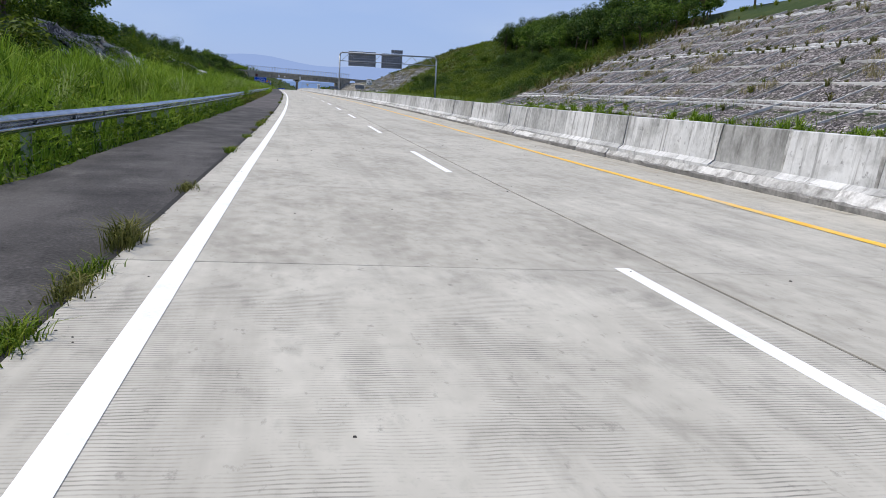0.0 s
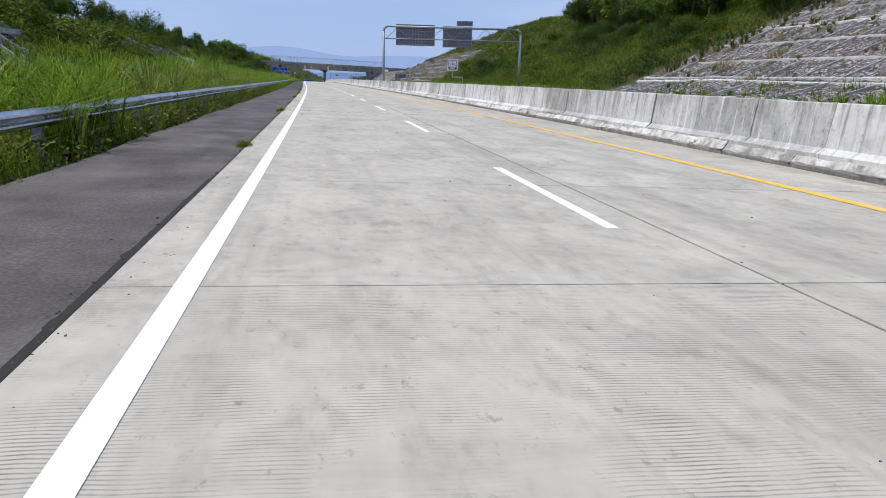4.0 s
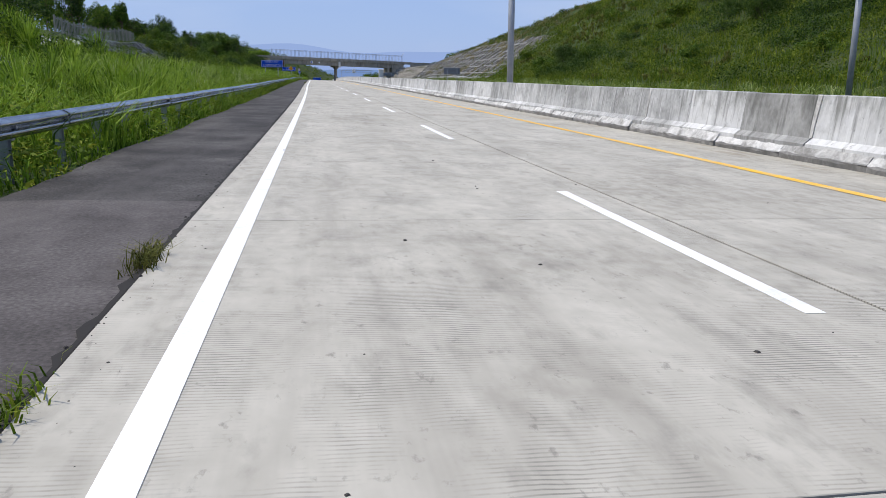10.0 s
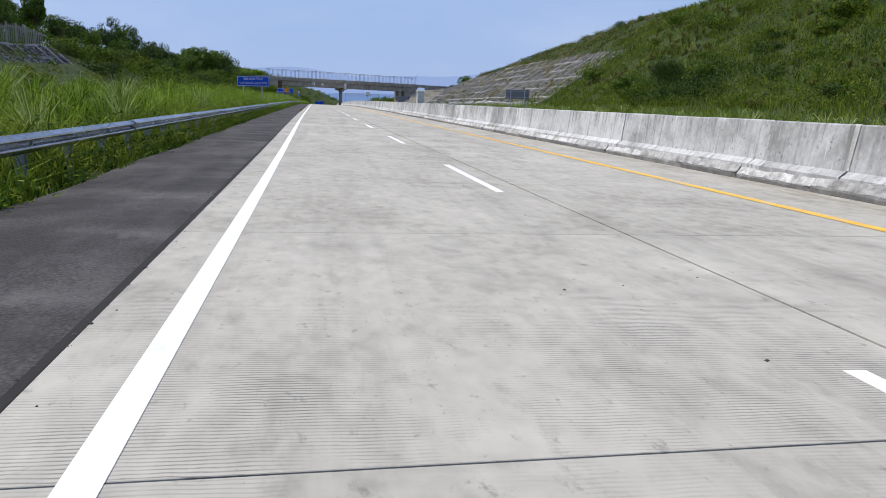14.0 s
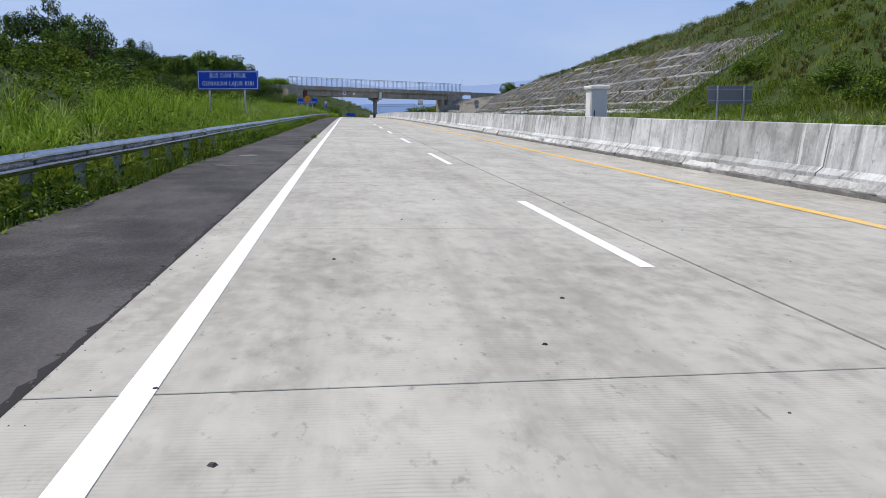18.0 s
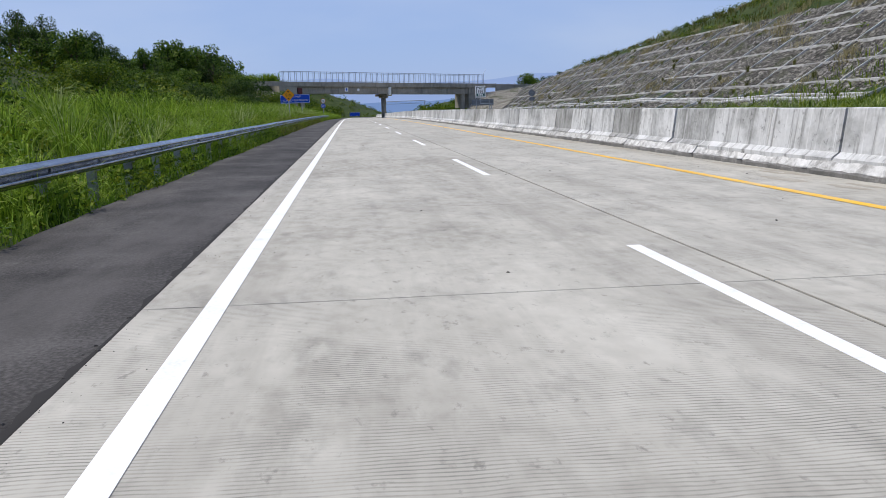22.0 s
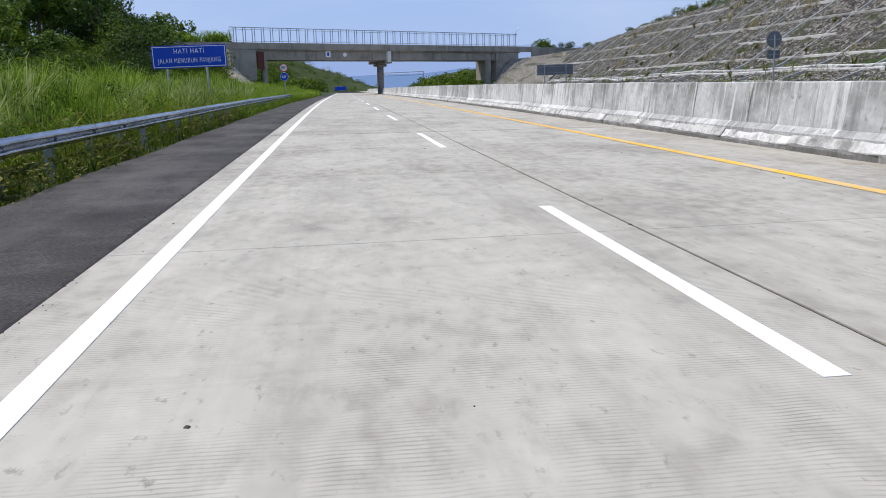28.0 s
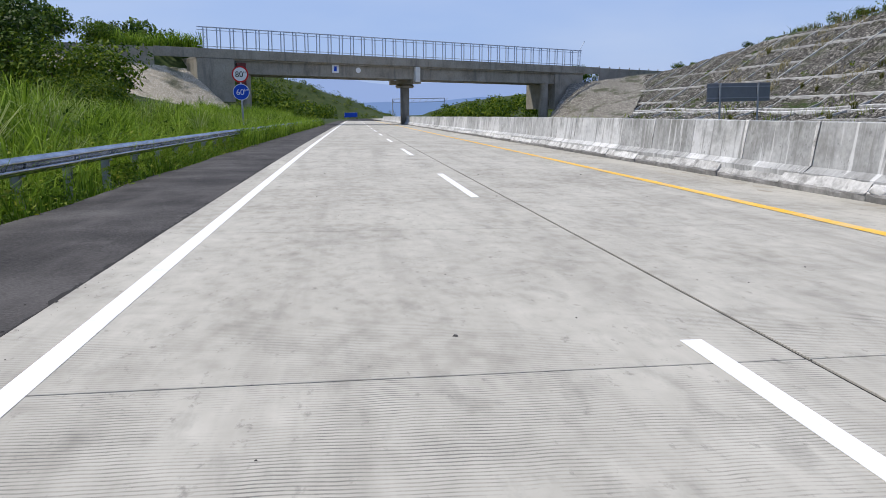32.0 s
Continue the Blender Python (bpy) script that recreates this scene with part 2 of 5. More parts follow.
def plain(name, colour, rough=0.5, metal=0.0, vary=0.12):
    c = np.array(colour)
    return material(name, [(0.3, tuple(c * (1 - vary))), (0.7, tuple(np.minimum(c * (1 + vary), 1)))], rough, metal, scale=1.5, bump=0.05, fine=25)


M_SLAB = material("road concrete", [(0.28, (.275, .257, .217)), (0.47, (.418, .397, .341)), (0.62, (.482, .458, .396)), (0.8, (.56, .535, .466))], 0.85, scale=0.8, fine=7, bump=0.25, objects=0.14, stretch=(1, .6, 1), fine_mix=0.42, grooves=(.030, .85), pits=((1, .55, 1), .615, .72, (.15, .143, .125), 13.0, .55),
                  streaks=((1.6, .10, 1), .50, .70, (.29, .272, .232), 1.1, .55), smears=((.35, 1.6, 1), .58, .74, (.22, .206, .172), 1.3, .26), spots=((1.15, .5, 1), .55, .74, (.165, .158, .138), 3.6, .40))
M_JOINT = plain("joint filler", (.03, .028, .026), .95)
M_WHITE = material("white road paint", [(0.25, (.62, .62, .61)), (0.5, (.82, .82, .81))], 0.6, scale=3, fine=40, bump=0.15)
M_YELLOW = material("yellow road paint", [(0.3, (.72, .36, .01)), (0.6, (.90, .53, .03))], 0.6, scale=3, fine=40, bump=0.15, smears=((1, 1, 1), .44, .70, (.62, .50, .27), 9.0, .65), spots=((1, .5, 1), .50, .68, (.52, .47, .37), 1.6, .7))
M_ASPHALT = material("asphalt", [(0.34, (.020, .0185, .017)), (0.5, (.052, .048, .045)), (0.66, (.115, .108, .102))], 0.92, scale=0.8, fine=38, bump=0.7, fine_mix=.42, smears=((1, .25, 1), .48, .66, (.115, .106, .100), .9, .55), spots=((1, .5, 1), .62, .76, (.16, .15, .14), 1.6, .6))
M_OLD_ASPHALT = material("old asphalt", [(0.34, (.040, .036, .034)), (0.5, (.085, .076, .073)), (0.66, (.15, .137, .131))], 0.92, scale=0.8, fine=38, bump=0.7, fine_mix=.42, smears=((1, .25, 1), .48, .66, (.15, .136, .130), .9, .55), spots=((1, .5, 1), .60, .76, (.05, .046, .044), 1.4, .6))
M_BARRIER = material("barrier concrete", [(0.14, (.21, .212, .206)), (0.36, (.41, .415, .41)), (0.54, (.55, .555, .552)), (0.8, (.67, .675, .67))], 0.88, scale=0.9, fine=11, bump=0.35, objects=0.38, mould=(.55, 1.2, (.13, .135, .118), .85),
                     streaks=((1.2, 3.4, .22), .53, .66, (.16, .159, .152), 1.5, .68), pits=((1.2, 3.0, .2), .575, .66, (.70, .705, .70), 1.9, .7), smears=((.7, .55, .9), .50, .68, (.23, .232, .225), 1.2, .72), spots=((1, 1, 1), .60, .70, (.12, .12, .115), 6.5, .65))
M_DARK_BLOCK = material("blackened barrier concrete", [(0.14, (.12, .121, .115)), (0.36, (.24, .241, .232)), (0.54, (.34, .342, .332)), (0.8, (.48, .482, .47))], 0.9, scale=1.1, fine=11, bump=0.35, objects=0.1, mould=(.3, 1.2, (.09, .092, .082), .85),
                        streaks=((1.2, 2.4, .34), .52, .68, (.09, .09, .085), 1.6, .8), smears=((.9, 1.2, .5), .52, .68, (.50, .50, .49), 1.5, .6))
M_RAMP = material("mortared barrier foot", [(0.2, (.28, .278, .268)), (0.45, (.48, .476, .46)), (0.6, (.61, .606, .59)), (0.8, (.72, .715, .70))], 0.9, scale=2.0, fine=16, bump=0.5, objects=0.3,
                  streaks=((2.0, 1.2, .6), .50, .68, (.17, .165, .152), 1.8, .8), spots=((1, 1, 1), .52, .66, (.16, .155, .145), 2.4, .7))
M_TOE = material("rough toe concrete", [(0.2, (.10, .097, .09)), (0.5, (.21, .205, .195)), (0.8, (.42, .41, .39))], 0.9, scale=2.2, fine=18, bump=0.6, objects=0.2, spots=((1, 1, 1), .50, .66, (.12, .12, .115), 2.6, .7))
M_GALV = material("galvanised steel", [(0.3, (.22, .23, .25)), (0.7, (.52, .53, .55))], 0.27, 1.0, scale=2.0, fine=20, bump=0.08, objects=0.2, streaks=((1, .35, 2.5), .50, .70, (.16, .18, .23), 2.0, .7), spots=((1, .6, 1), .58, .72, (.55, .58, .62), 3.0, .5))
M_POST = material("weathered post steel", [(0.3, (.25, .27, .30)), (0.7, (.38, .40, .43))], 0.55, 0.4, scale=3.0, fine=30, bump=0.1)
M_SOIL = material("grassy soil", [(0.25, (.012, .022, .004)), (0.45, (.026, .046, .007)), (0.62, (.052, .066, .016)), (0.8, (.12, .10, .055))], 0.95, scale=0.25, fine=3.0, bump=0.8, bump_scale=0.15)
M_GRASS = material("tall grass", [(0.2, (.026, .062, .006)), (0.38, (.098, .178, .014)), (0.56, (.218, .345, .026)), (0.85, (.42, .52, .10))], 0.6, scale=0.30, fine=1.6, bump=0, islands=True, spread=0.42, translucent=0.35)
M_CANE = material("pale cane grass", [(0.2, (.06, .105, .018)), (0.4, (.18, .26, .05)), (0.6, (.33, .40, .12)), (0.85, (.54, .58, .28))], 0.6, scale=0.5, fine=2.0, bump=0, islands=True, spread=0.5, translucent=0.35)
M_WEED = material("verge weeds", [(0.2, (.035, .07, .008)), (0.5, (.12, .19, .014)), (0.8, (.30, .32, .04))], 0.6, scale=0.4, fine=3.0, bump=0, islands=True, spread=0.5, translucent=0.3)
M_LEAF = material("tree leaves", [(0.2, (.012, .034, .004)), (0.45, (.058, .118, .012)), (0.8, (.19, .265, .036))], 0.55, scale=0.3, fine=2.5, bump=0, islands=True, spread=0.5, translucent=0.25)
M_DEEP = material("deep green leaves", [(0.2, (.008, .022, .004)), (0.5, (.030, .066, .009)), (0.8, (.105, .155, .022))], 0.5, scale=0.3, fine=2.5, bump=0, islands=True, spread=0.5, translucent=0.2)
M_BUSH = material("bush leaves", [(0.2, (.016, .040, .004)), (0.5, (.065, .120, .008)), (0.8, (.20, .25, .018))], 0.55, scale=0.3, fine=2.5, bump=0, islands=True, spread=0.5, translucent=0.25)
M_HILL = material("hillside leaves", [(0.25, (.018, .040, .005)), (0.5, (.078, .125, .011)), (0.8, (.24, .275, .030))], 0.55, scale=0.16, fine=2.0, bump=0, islands=True, spread=0.40, translucent=0.25)
M_BARK = material("bark", [(0.3, (.06, .045, .03)), (0.7, (.16, .12, .09))], 0.95, scale=6, fine=40, bump=0.7)


def rubble(name, tones, size, gap=(.015, .014, .012), relief=.12):
    """Rough stones packed together: a tone for each, the hollows' shade between them painted in."""
    m = bpy.data.materials.new(name)
    m.use_nodes = True
    n, l = m.node_tree.nodes, m.node_tree.links
    b = n["Principled BSDF"]
    b.inputs["Roughness"].default_value, b.inputs["Specular IOR Level"].default_value = 0.95, 0.2
    geo = n.new("ShaderNodeNewGeometry")
    warp = n.new("ShaderNodeTexNoise")
    warp.inputs["Scale"].default_value, warp.inputs["Detail"].default_value = 1.2 / size, 3
    l.new(geo.outputs["Position"], warp.inputs["Vector"])
    off = n.new("ShaderNodeVectorMath")
    off.operation = "MULTIPLY_ADD"
    off.inputs[1].default_value = (size * .9,) * 3
    l.new(warp.outputs["Color"], off.inputs[0]), l.new(geo.outputs["Position"], off.inputs[2])
    cell, rim = n.new("ShaderNodeTexVoronoi"), n.new("ShaderNodeTexVoronoi")
    rim.feature = "DISTANCE_TO_EDGE"
    for v in (cell, rim):
        v.inputs["Scale"].default_value = 1 / size
        l.new(off.outputs[0], v.inputs["Vector"])
    grain = n.new("ShaderNodeTexNoise")
    grain.inputs["Scale"].default_value, grain.inputs["Detail"].default_value = 7, 5
    l.new(geo.outputs["Position"], grain.inputs["Vector"])
    sep = n.new("ShaderNodeSeparateColor")
    l.new(cell.outputs["Color"], sep.inputs[0])
    mx = n.new("ShaderNodeMix")
    mx.inputs[0].default_value = 0.4
    l.new(sep.outputs[0], mx.inputs[2]), l.new(grain.outputs[0], mx.inputs[3])
    ramp = n.new("ShaderNodeValToRGB")
    for i, (pos, col) in enumerate(tones):
        e = ramp.color_ramp.elements[i] if i < 2 else ramp.color_ramp.elements.new(pos)
        e.position, e.color = pos, (*col, 1)
    l.new(mx.outputs[0], ramp.inputs[0])
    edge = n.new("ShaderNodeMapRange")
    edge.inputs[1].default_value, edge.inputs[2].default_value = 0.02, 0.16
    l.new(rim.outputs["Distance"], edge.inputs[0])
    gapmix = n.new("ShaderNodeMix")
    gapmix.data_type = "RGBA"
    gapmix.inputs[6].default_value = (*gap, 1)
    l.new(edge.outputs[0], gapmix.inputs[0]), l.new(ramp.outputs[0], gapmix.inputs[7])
    moss, mossy = n.new("ShaderNodeTexNoise"), n.new("ShaderNodeMapRange")
    moss.inputs["Scale"].default_value, moss.inputs["Detail"].default_value = .35, 6
    l.new(geo.outputs["Position"], moss.inputs["Vector"])
    mossy.inputs[1].default_value, mossy.inputs[2].default_value, mossy.inputs[4].default_value = .54, .68, .75
    l.new(moss.outputs[0], mossy.inputs[0])
    last = n.new("ShaderNodeMix")
    last.data_type = "RGBA"
    last.inputs[7].default_value = (.055, .065, .025, 1)
    l.new(mossy.outputs[0], last.inputs[0]), l.new(gapmix.outputs[2], last.inputs[6])
    l.new(last.outputs[2], b.inputs["Base Color"])
    bp = n.new("ShaderNodeBump")
    bp.inputs["Strength"].default_value, bp.inputs["Distance"].default_value = 1.0, relief
    l.new(edge.outputs[0], bp.inputs["Height"]), l.new(bp.outputs[0], b.inputs["Normal"])
    return m


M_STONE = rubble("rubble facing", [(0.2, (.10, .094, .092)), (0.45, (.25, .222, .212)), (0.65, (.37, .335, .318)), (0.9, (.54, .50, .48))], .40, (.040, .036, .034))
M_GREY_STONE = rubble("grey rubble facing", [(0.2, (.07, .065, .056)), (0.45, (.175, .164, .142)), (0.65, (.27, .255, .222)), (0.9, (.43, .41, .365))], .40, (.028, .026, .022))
M_PALE_STONE = rubble("pale stone pitching", [(0.2, (.44, .385, .29)), (0.5, (.55, .485, .37)), (0.85, (.66, .60, .48))], .20, (.36, .31, .23), .03)
M_PITCH = rubble("weathered stone pitching", [(0.2, (.20, .185, .155)), (0.5, (.32, .30, .255)), (0.85, (.48, .455, .40))], .26, (.12, .11, .09), .06)
M_BEAM = material("crib beam concrete", [(0.25, (.21, .205, .19)), (0.45, (.42, .412, .39)), (0.8, (.60, .59, .565))], 0.9, scale=0.6, fine=5, bump=0.3, objects=0.3, spots=((1, 1, 1), .54, .70, (.17, .17, .155), .7, .7))
M_BRIDGE = material("bridge concrete", [(0.25, (.17, .155, .125)), (0.5, (.31, .285, .235)), (0.8, (.43, .40, .335))], 0.9, scale=0.5, fine=6, bump=0.25, streaks=((1, 1, .12), .52, .72, (.12, .115, .11), 1.2, .65))
M_BLUE = plain("blue sign sheeting", (.012, .07, .50), .4, vary=.06)
M_SIGNWHITE = plain("white sign sheeting", (.80, .80, .80), .4, vary=.04)
M_AMBER = plain("amber sign sheeting", (.85, .33, .01), .4, vary=.05)
M_BLACK = plain("black sign ink", (.012, .012, .012), .5)
M_RED = plain("red sign sheeting", (.55, .02, .02), .4)
M_GREEN = plain("dark green sheeting", (.02, .10, .09), .4)
M_EDGE = plain("grey sign border", (.16, .20, .20), .5)
M_BACK = plain("bare sign back", (.19, .20, .22), .5, .3, .12)
M_CAB = plain("grey cabinet paint", (.40, .44, .44), .5, 0, .1)
M_LID = plain("pale cabinet lid", (.66, .66, .63), .6)
M_RUST = plain("reddish stain", (.13, .045, .04), .9)
M_FENCE = plain("painted steel fence", (.42, .48, .58), .45, .2)
M_DULL = material("half dry weeds", [(0.25, (.05, .056, .013)), (0.5, (.125, .135, .032)), (0.8, (.25, .225, .08))], 0.7, scale=.6, fine=5, bump=0, islands=True, spread=.5, translucent=.25)
M_STRAW = material("dry straw", [(0.3, (.20, .17, .08)), (0.7, (.38, .33, .17))], 0.8, scale=1, fine=8, bump=0, islands=True, spread=.4, translucent=.2)


# ---- mesh tools ----
def part(name, bm, mat, parent=None, label="", flat=True):
    me = bpy.data.meshes.new(name)
    bm.to_mesh(me)
    bm.free()
    me.materials.append(mat)
    if not flat:
        me.polygons.foreach_set("use_smooth", [True] * len(me.polygons))
    ob = new(name, me)
    if parent:
        ob.parent = parent
    if label:
        tagged(ob, label)
    return ob


def shared(name, me, m, parent=None):
    ob = new(name, me)
    ob.matrix_basis = m
    ob.parent = parent
    return ob


def thing(name, m, label, category, group="", kind=""):
    ob = new(name)
    ob.matrix_basis = m
    ob.empty_display_size = 0.2
    return tagged(ob, label, category, group, kind)


def sheet(name, co, quads, mat, parent=None, flat=True):
    """A mesh of quads from arrays."""
    co, quads = np.asarray(co, np.float32), np.asarray(quads, np.int32)
    me = bpy.data.meshes.new(name)
    me.vertices.add(len(co)), me.loops.add(quads.size), me.polygons.add(len(quads))
    me.vertices.foreach_set("co", co.ravel())
    me.loops.foreach_set("vertex_index", quads.ravel())
    me.polygons.foreach_set("loop_start", np.arange(len(quads), dtype=np.int32) * 4)
    me.polygons.foreach_set("use_smooth", np.full(len(quads), not flat))
    me.update(calc_edges=True)
    me.materials.append(mat)
    ob = new(name, me)
    if parent:
        ob.parent = parent
    return ob


def box(bm, x0, x1, y0, y1, z0, z1, bevel=0.0):
    r = bmesh.ops.create_cube(bm, size=1.0, matrix=Matrix.Translation(((x0 + x1) / 2, (y0 + y1) / 2, (z0 + z1) / 2)) @ Matrix.Diagonal((x1 - x0, y1 - y0, z1 - z0, 1)))
    if bevel:
        es = list({e for v in r["verts"] for e in v.link_edges})
        bmesh.ops.bevel(bm, geom=es, offset=bevel, segments=1, affect="EDGES")
    return bm


def boxed(*a, **k):
    return box(bmesh.new(), *a, **k)


def tube(bm, a, b, r, n=8, r2=None):
    a, b = Vector(a), Vector(b)
    d = b - a
    m = Matrix.Translation((a + b) / 2) @ d.to_track_quat("Z", "Y").to_matrix().to_4x4()
    bmesh.ops.create_cone(bm, cap_ends=True, segments=n, radius1=r, radius2=r if r2 is None else r2, depth=d.length, matrix=m)
    return bm


def loft(profile, ys, mat_of=None):
    """A profile of (u, z) drawn along the stations ys."""
    p, ys = np.array(profile), np.array(ys)
    co = np.zeros((len(ys), len(p), 3))
    co[:, :, 0] = p[None, :, 0] + C(ys)[:, None]
    co[:, :, 1] = ys[:, None]
    co[:, :, 2] = p[None, :, 1] + Z(ys)[:, None]
    k = len(p)
    q = [(i * k + j, i * k + j + 1, (i + 1) * k + j + 1, (i + 1) * k + j) for i in range(len(ys) - 1) for j in range(k - 1)]
    return co.reshape(-1, 3), q


def letters(text, size, mat, parent, m, label="", align="CENTER", width=0.0):
    cu = bpy.data.curves.new("text", "FONT")
    cu.body, cu.size, cu.align_x, cu.align_y, cu.extrude = text, size, align, "CENTER", 0.004
    cu.space_character = 1.18 if width else 1.0
    tmp = bpy.data.objects.new("text", cu)
    scene.collection.objects.link(tmp)
    bpy.context.view_layer.update()
    me = bpy.data.meshes.new_from_object(tmp.evaluated_get(bpy.context.evaluated_depsgraph_get()))
    bpy.data.objects.remove(tmp)
    me.materials.clear()
    me.materials.append(mat)
    if width:
        xs = [v.co.x for v in me.vertices]
        me.transform(Matrix.Diagonal((width / (max(xs) - min(xs)), 1, 1, 1)))
    ob = new("lettering", me)
    ob.parent, ob.matrix_basis = parent, m
    return ob


FACE = Matrix.Rotation(radians(90), 4, "X")          # lettering that faces oncoming drivers

# ---- the setting ----
us = np.array([-2200, -1200, -700, -450, -300, -200, -140, -100, -80, -66, -56, -48, -42, -37, -33, -30, -27, -24, -21, -18, -15.5, -13, -11, -9, -7.5, -6.2, -5.2, -4.6, -3.9, -3.3, -1.4, 3, 8.6, 10, 14, 19, 24, 27, 30, 33, 36, 39, 41,
               44, 47, 50, 53, 56, 59, 62, 65, 68, 71, 74, 78, 83, 90, 100, 120, 150, 200, 300, 450, 700, 1200, 2200.])
gy = np.concatenate([[-600, -300, -150, -80, -40], np.arange(-20, 580, 5.0), np.geomspace(585, 4300, 34)])
UU, GY = np.meshgrid(us, gy)
far_z = np.stack([UU + C(GY), GY, Z(GY) + ground(UU, GY)], -1).reshape(-1, 3)
nu = len(us)
quads = [(i * nu + j, i * nu + j + 1, (i + 1) * nu + j + 1, (i + 1) * nu + j) for i in range(len(gy) - 1) for j in range(nu - 1)]
tagged(sheet("ground", far_z, quads, M_SOIL, flat=False), "green and brown grassy ground of the cutting", "ground", kind="structure")

ry = np.concatenate([np.arange(-16, 560, 2.5), np.arange(560, 800, 10.0)])
co, q = loft([(-1.5, -.012 - FALL * 1.5), (8.5, -.012 + FALL * 8.5)], ry)
tagged(sheet("roadbed", co, q, M_JOINT), "dark joint filler under the concrete slabs", "roadbed", kind="structure")
co, q = loft([(9.3, -.34), (21.5, -.14)], ry)
tagged(sheet("far_carriageway", co, q, M_SLAB), "pale concrete opposite carriageway behind the barrier", "road", kind="structure")

# hard shoulder with a ragged grassy edge
rs = np.random.RandomState(3)
ay = np.arange(-16, 560, 0.5)
edge = -3.42 + 0.05 * np.sin(ay * 0.7) + 0.015 * rs.randn(len(ay))
prof = [-1.437, -2.1, -2.8]
aco = [[(u + C(y), y, Z(y) - .012 + FALL * u) for u in prof] + [(e + C(y), y, Z(y) - .03 + FALL * e), (e - .04 + C(y), y, Z(y) - .14 + FALL * e)] for y, e in zip(ay, edge)]
k = 5
aq = [(i * k + j, (i + 1) * k + j, (i + 1) * k + j + 1, i * k + j + 1) for i in range(len(ay) - 1) for j in range(k - 1)]
cut = [int(np.searchsorted(ay, v)) * (k - 1) for v in (44, 118)]
for nm, rows4, mat4, lab in (("hard_shoulder", aq[:cut[0]] + aq[cut[1]:], M_ASPHALT, "dark grey asphalt hard shoulder with worn pale patches"), ("old_shoulder", aq[cut[0]:cut[1]], M_OLD_ASPHALT, "paler worn asphalt stretch of the hard shoulder")):
    tagged(sheet(nm, np.array(aco).reshape(-1, 3), rows4, mat4), lab, "shoulder", kind="structure")

# dark earth in the joint between asphalt and slabs, the gap's shade painted in
jy = np.arange(-16, 420, .12)
jw = .012 + .05 * rs.rand(len(jy)) ** 3 + .012 * (1 + np.sin(jy * .9 + 2 * np.sin(jy * .31)))
jco = np.stack([np.stack([np.full(len(jy), -1.4375) + C(jy), jy, Z(jy) - .006 - FALL * 1.4375], 1), np.stack([-1.4375 - jw + C(jy), jy, Z(jy) - .008 - FALL * (1.4375 + jw)], 1)], 1).reshape(-1, 3)
tagged(sheet("joint_dirt", jco, [(2 * i, 2 * i + 1, 2 * i + 3, 2 * i + 2) for i in range(len(jy) - 1)], M_JOINT), "dark earth and painted gap shade in the joint beside the asphalt", "dirt", kind="structure")

# painted lines
ly = np.arange(-16, 560, 1.0)
co, q = loft([(-.072, .004 - FALL * 1.022), (.072, .004 - FALL * .882)], ly)
co[:, 0] += np.repeat(np.interp(ly, [0, 25, 68, 112, 139, 187, 219, 282, 313, 334], [-.96, -.97, -.958, -.958, -.98, -.964, -.962, -.975, -.975, -.99]), 2)
tagged(sheet("edge_line", co, q, M_WHITE), "solid white edge line on the concrete", "road marking", kind="structure")
co, q = loft([(6.168, .006 + FALL * 6.168), (6.372, .006 + FALL * 6.372)], ly)
tagged(sheet("median_line", co, q, M_YELLOW), "worn yellow line along the median", "road marking", kind="structure")
lane_line = thing("lane_line", Matrix.Identity(4), "broken white lane line of painted dashes", "road marking", kind="structure")
bm = bmesh.new()
box(bm, 2.36, 2.49, 0, 4.83, .001, .004)
for v in bm.verts:
    v.co.z += FALL * v.co.x
dash = part("dash", bm, M_WHITE, lane_line)
PITCH, FIRST = 12.554, 1.04 - 12.554
dash.matrix_basis = station(FIRST)
for i in range(1, 46):
    shared("dash", dash.data, station(FIRST + PITCH * i), lane_line)

# distant hills: flat glowing sheets, the blue haze of distance put into their colour
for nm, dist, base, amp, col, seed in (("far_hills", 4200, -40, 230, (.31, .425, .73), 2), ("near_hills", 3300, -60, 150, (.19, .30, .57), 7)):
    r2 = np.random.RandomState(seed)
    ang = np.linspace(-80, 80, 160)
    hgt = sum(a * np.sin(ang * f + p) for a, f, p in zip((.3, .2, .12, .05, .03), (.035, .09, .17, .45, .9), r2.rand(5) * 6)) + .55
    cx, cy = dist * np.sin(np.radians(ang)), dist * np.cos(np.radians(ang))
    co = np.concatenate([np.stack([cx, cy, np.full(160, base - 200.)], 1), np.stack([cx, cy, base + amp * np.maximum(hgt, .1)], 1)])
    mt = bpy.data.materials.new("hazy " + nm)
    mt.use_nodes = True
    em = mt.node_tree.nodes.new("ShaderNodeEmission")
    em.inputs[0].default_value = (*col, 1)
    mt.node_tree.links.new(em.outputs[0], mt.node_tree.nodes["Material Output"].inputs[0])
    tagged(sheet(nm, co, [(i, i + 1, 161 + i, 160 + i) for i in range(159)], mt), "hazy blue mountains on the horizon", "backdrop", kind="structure")

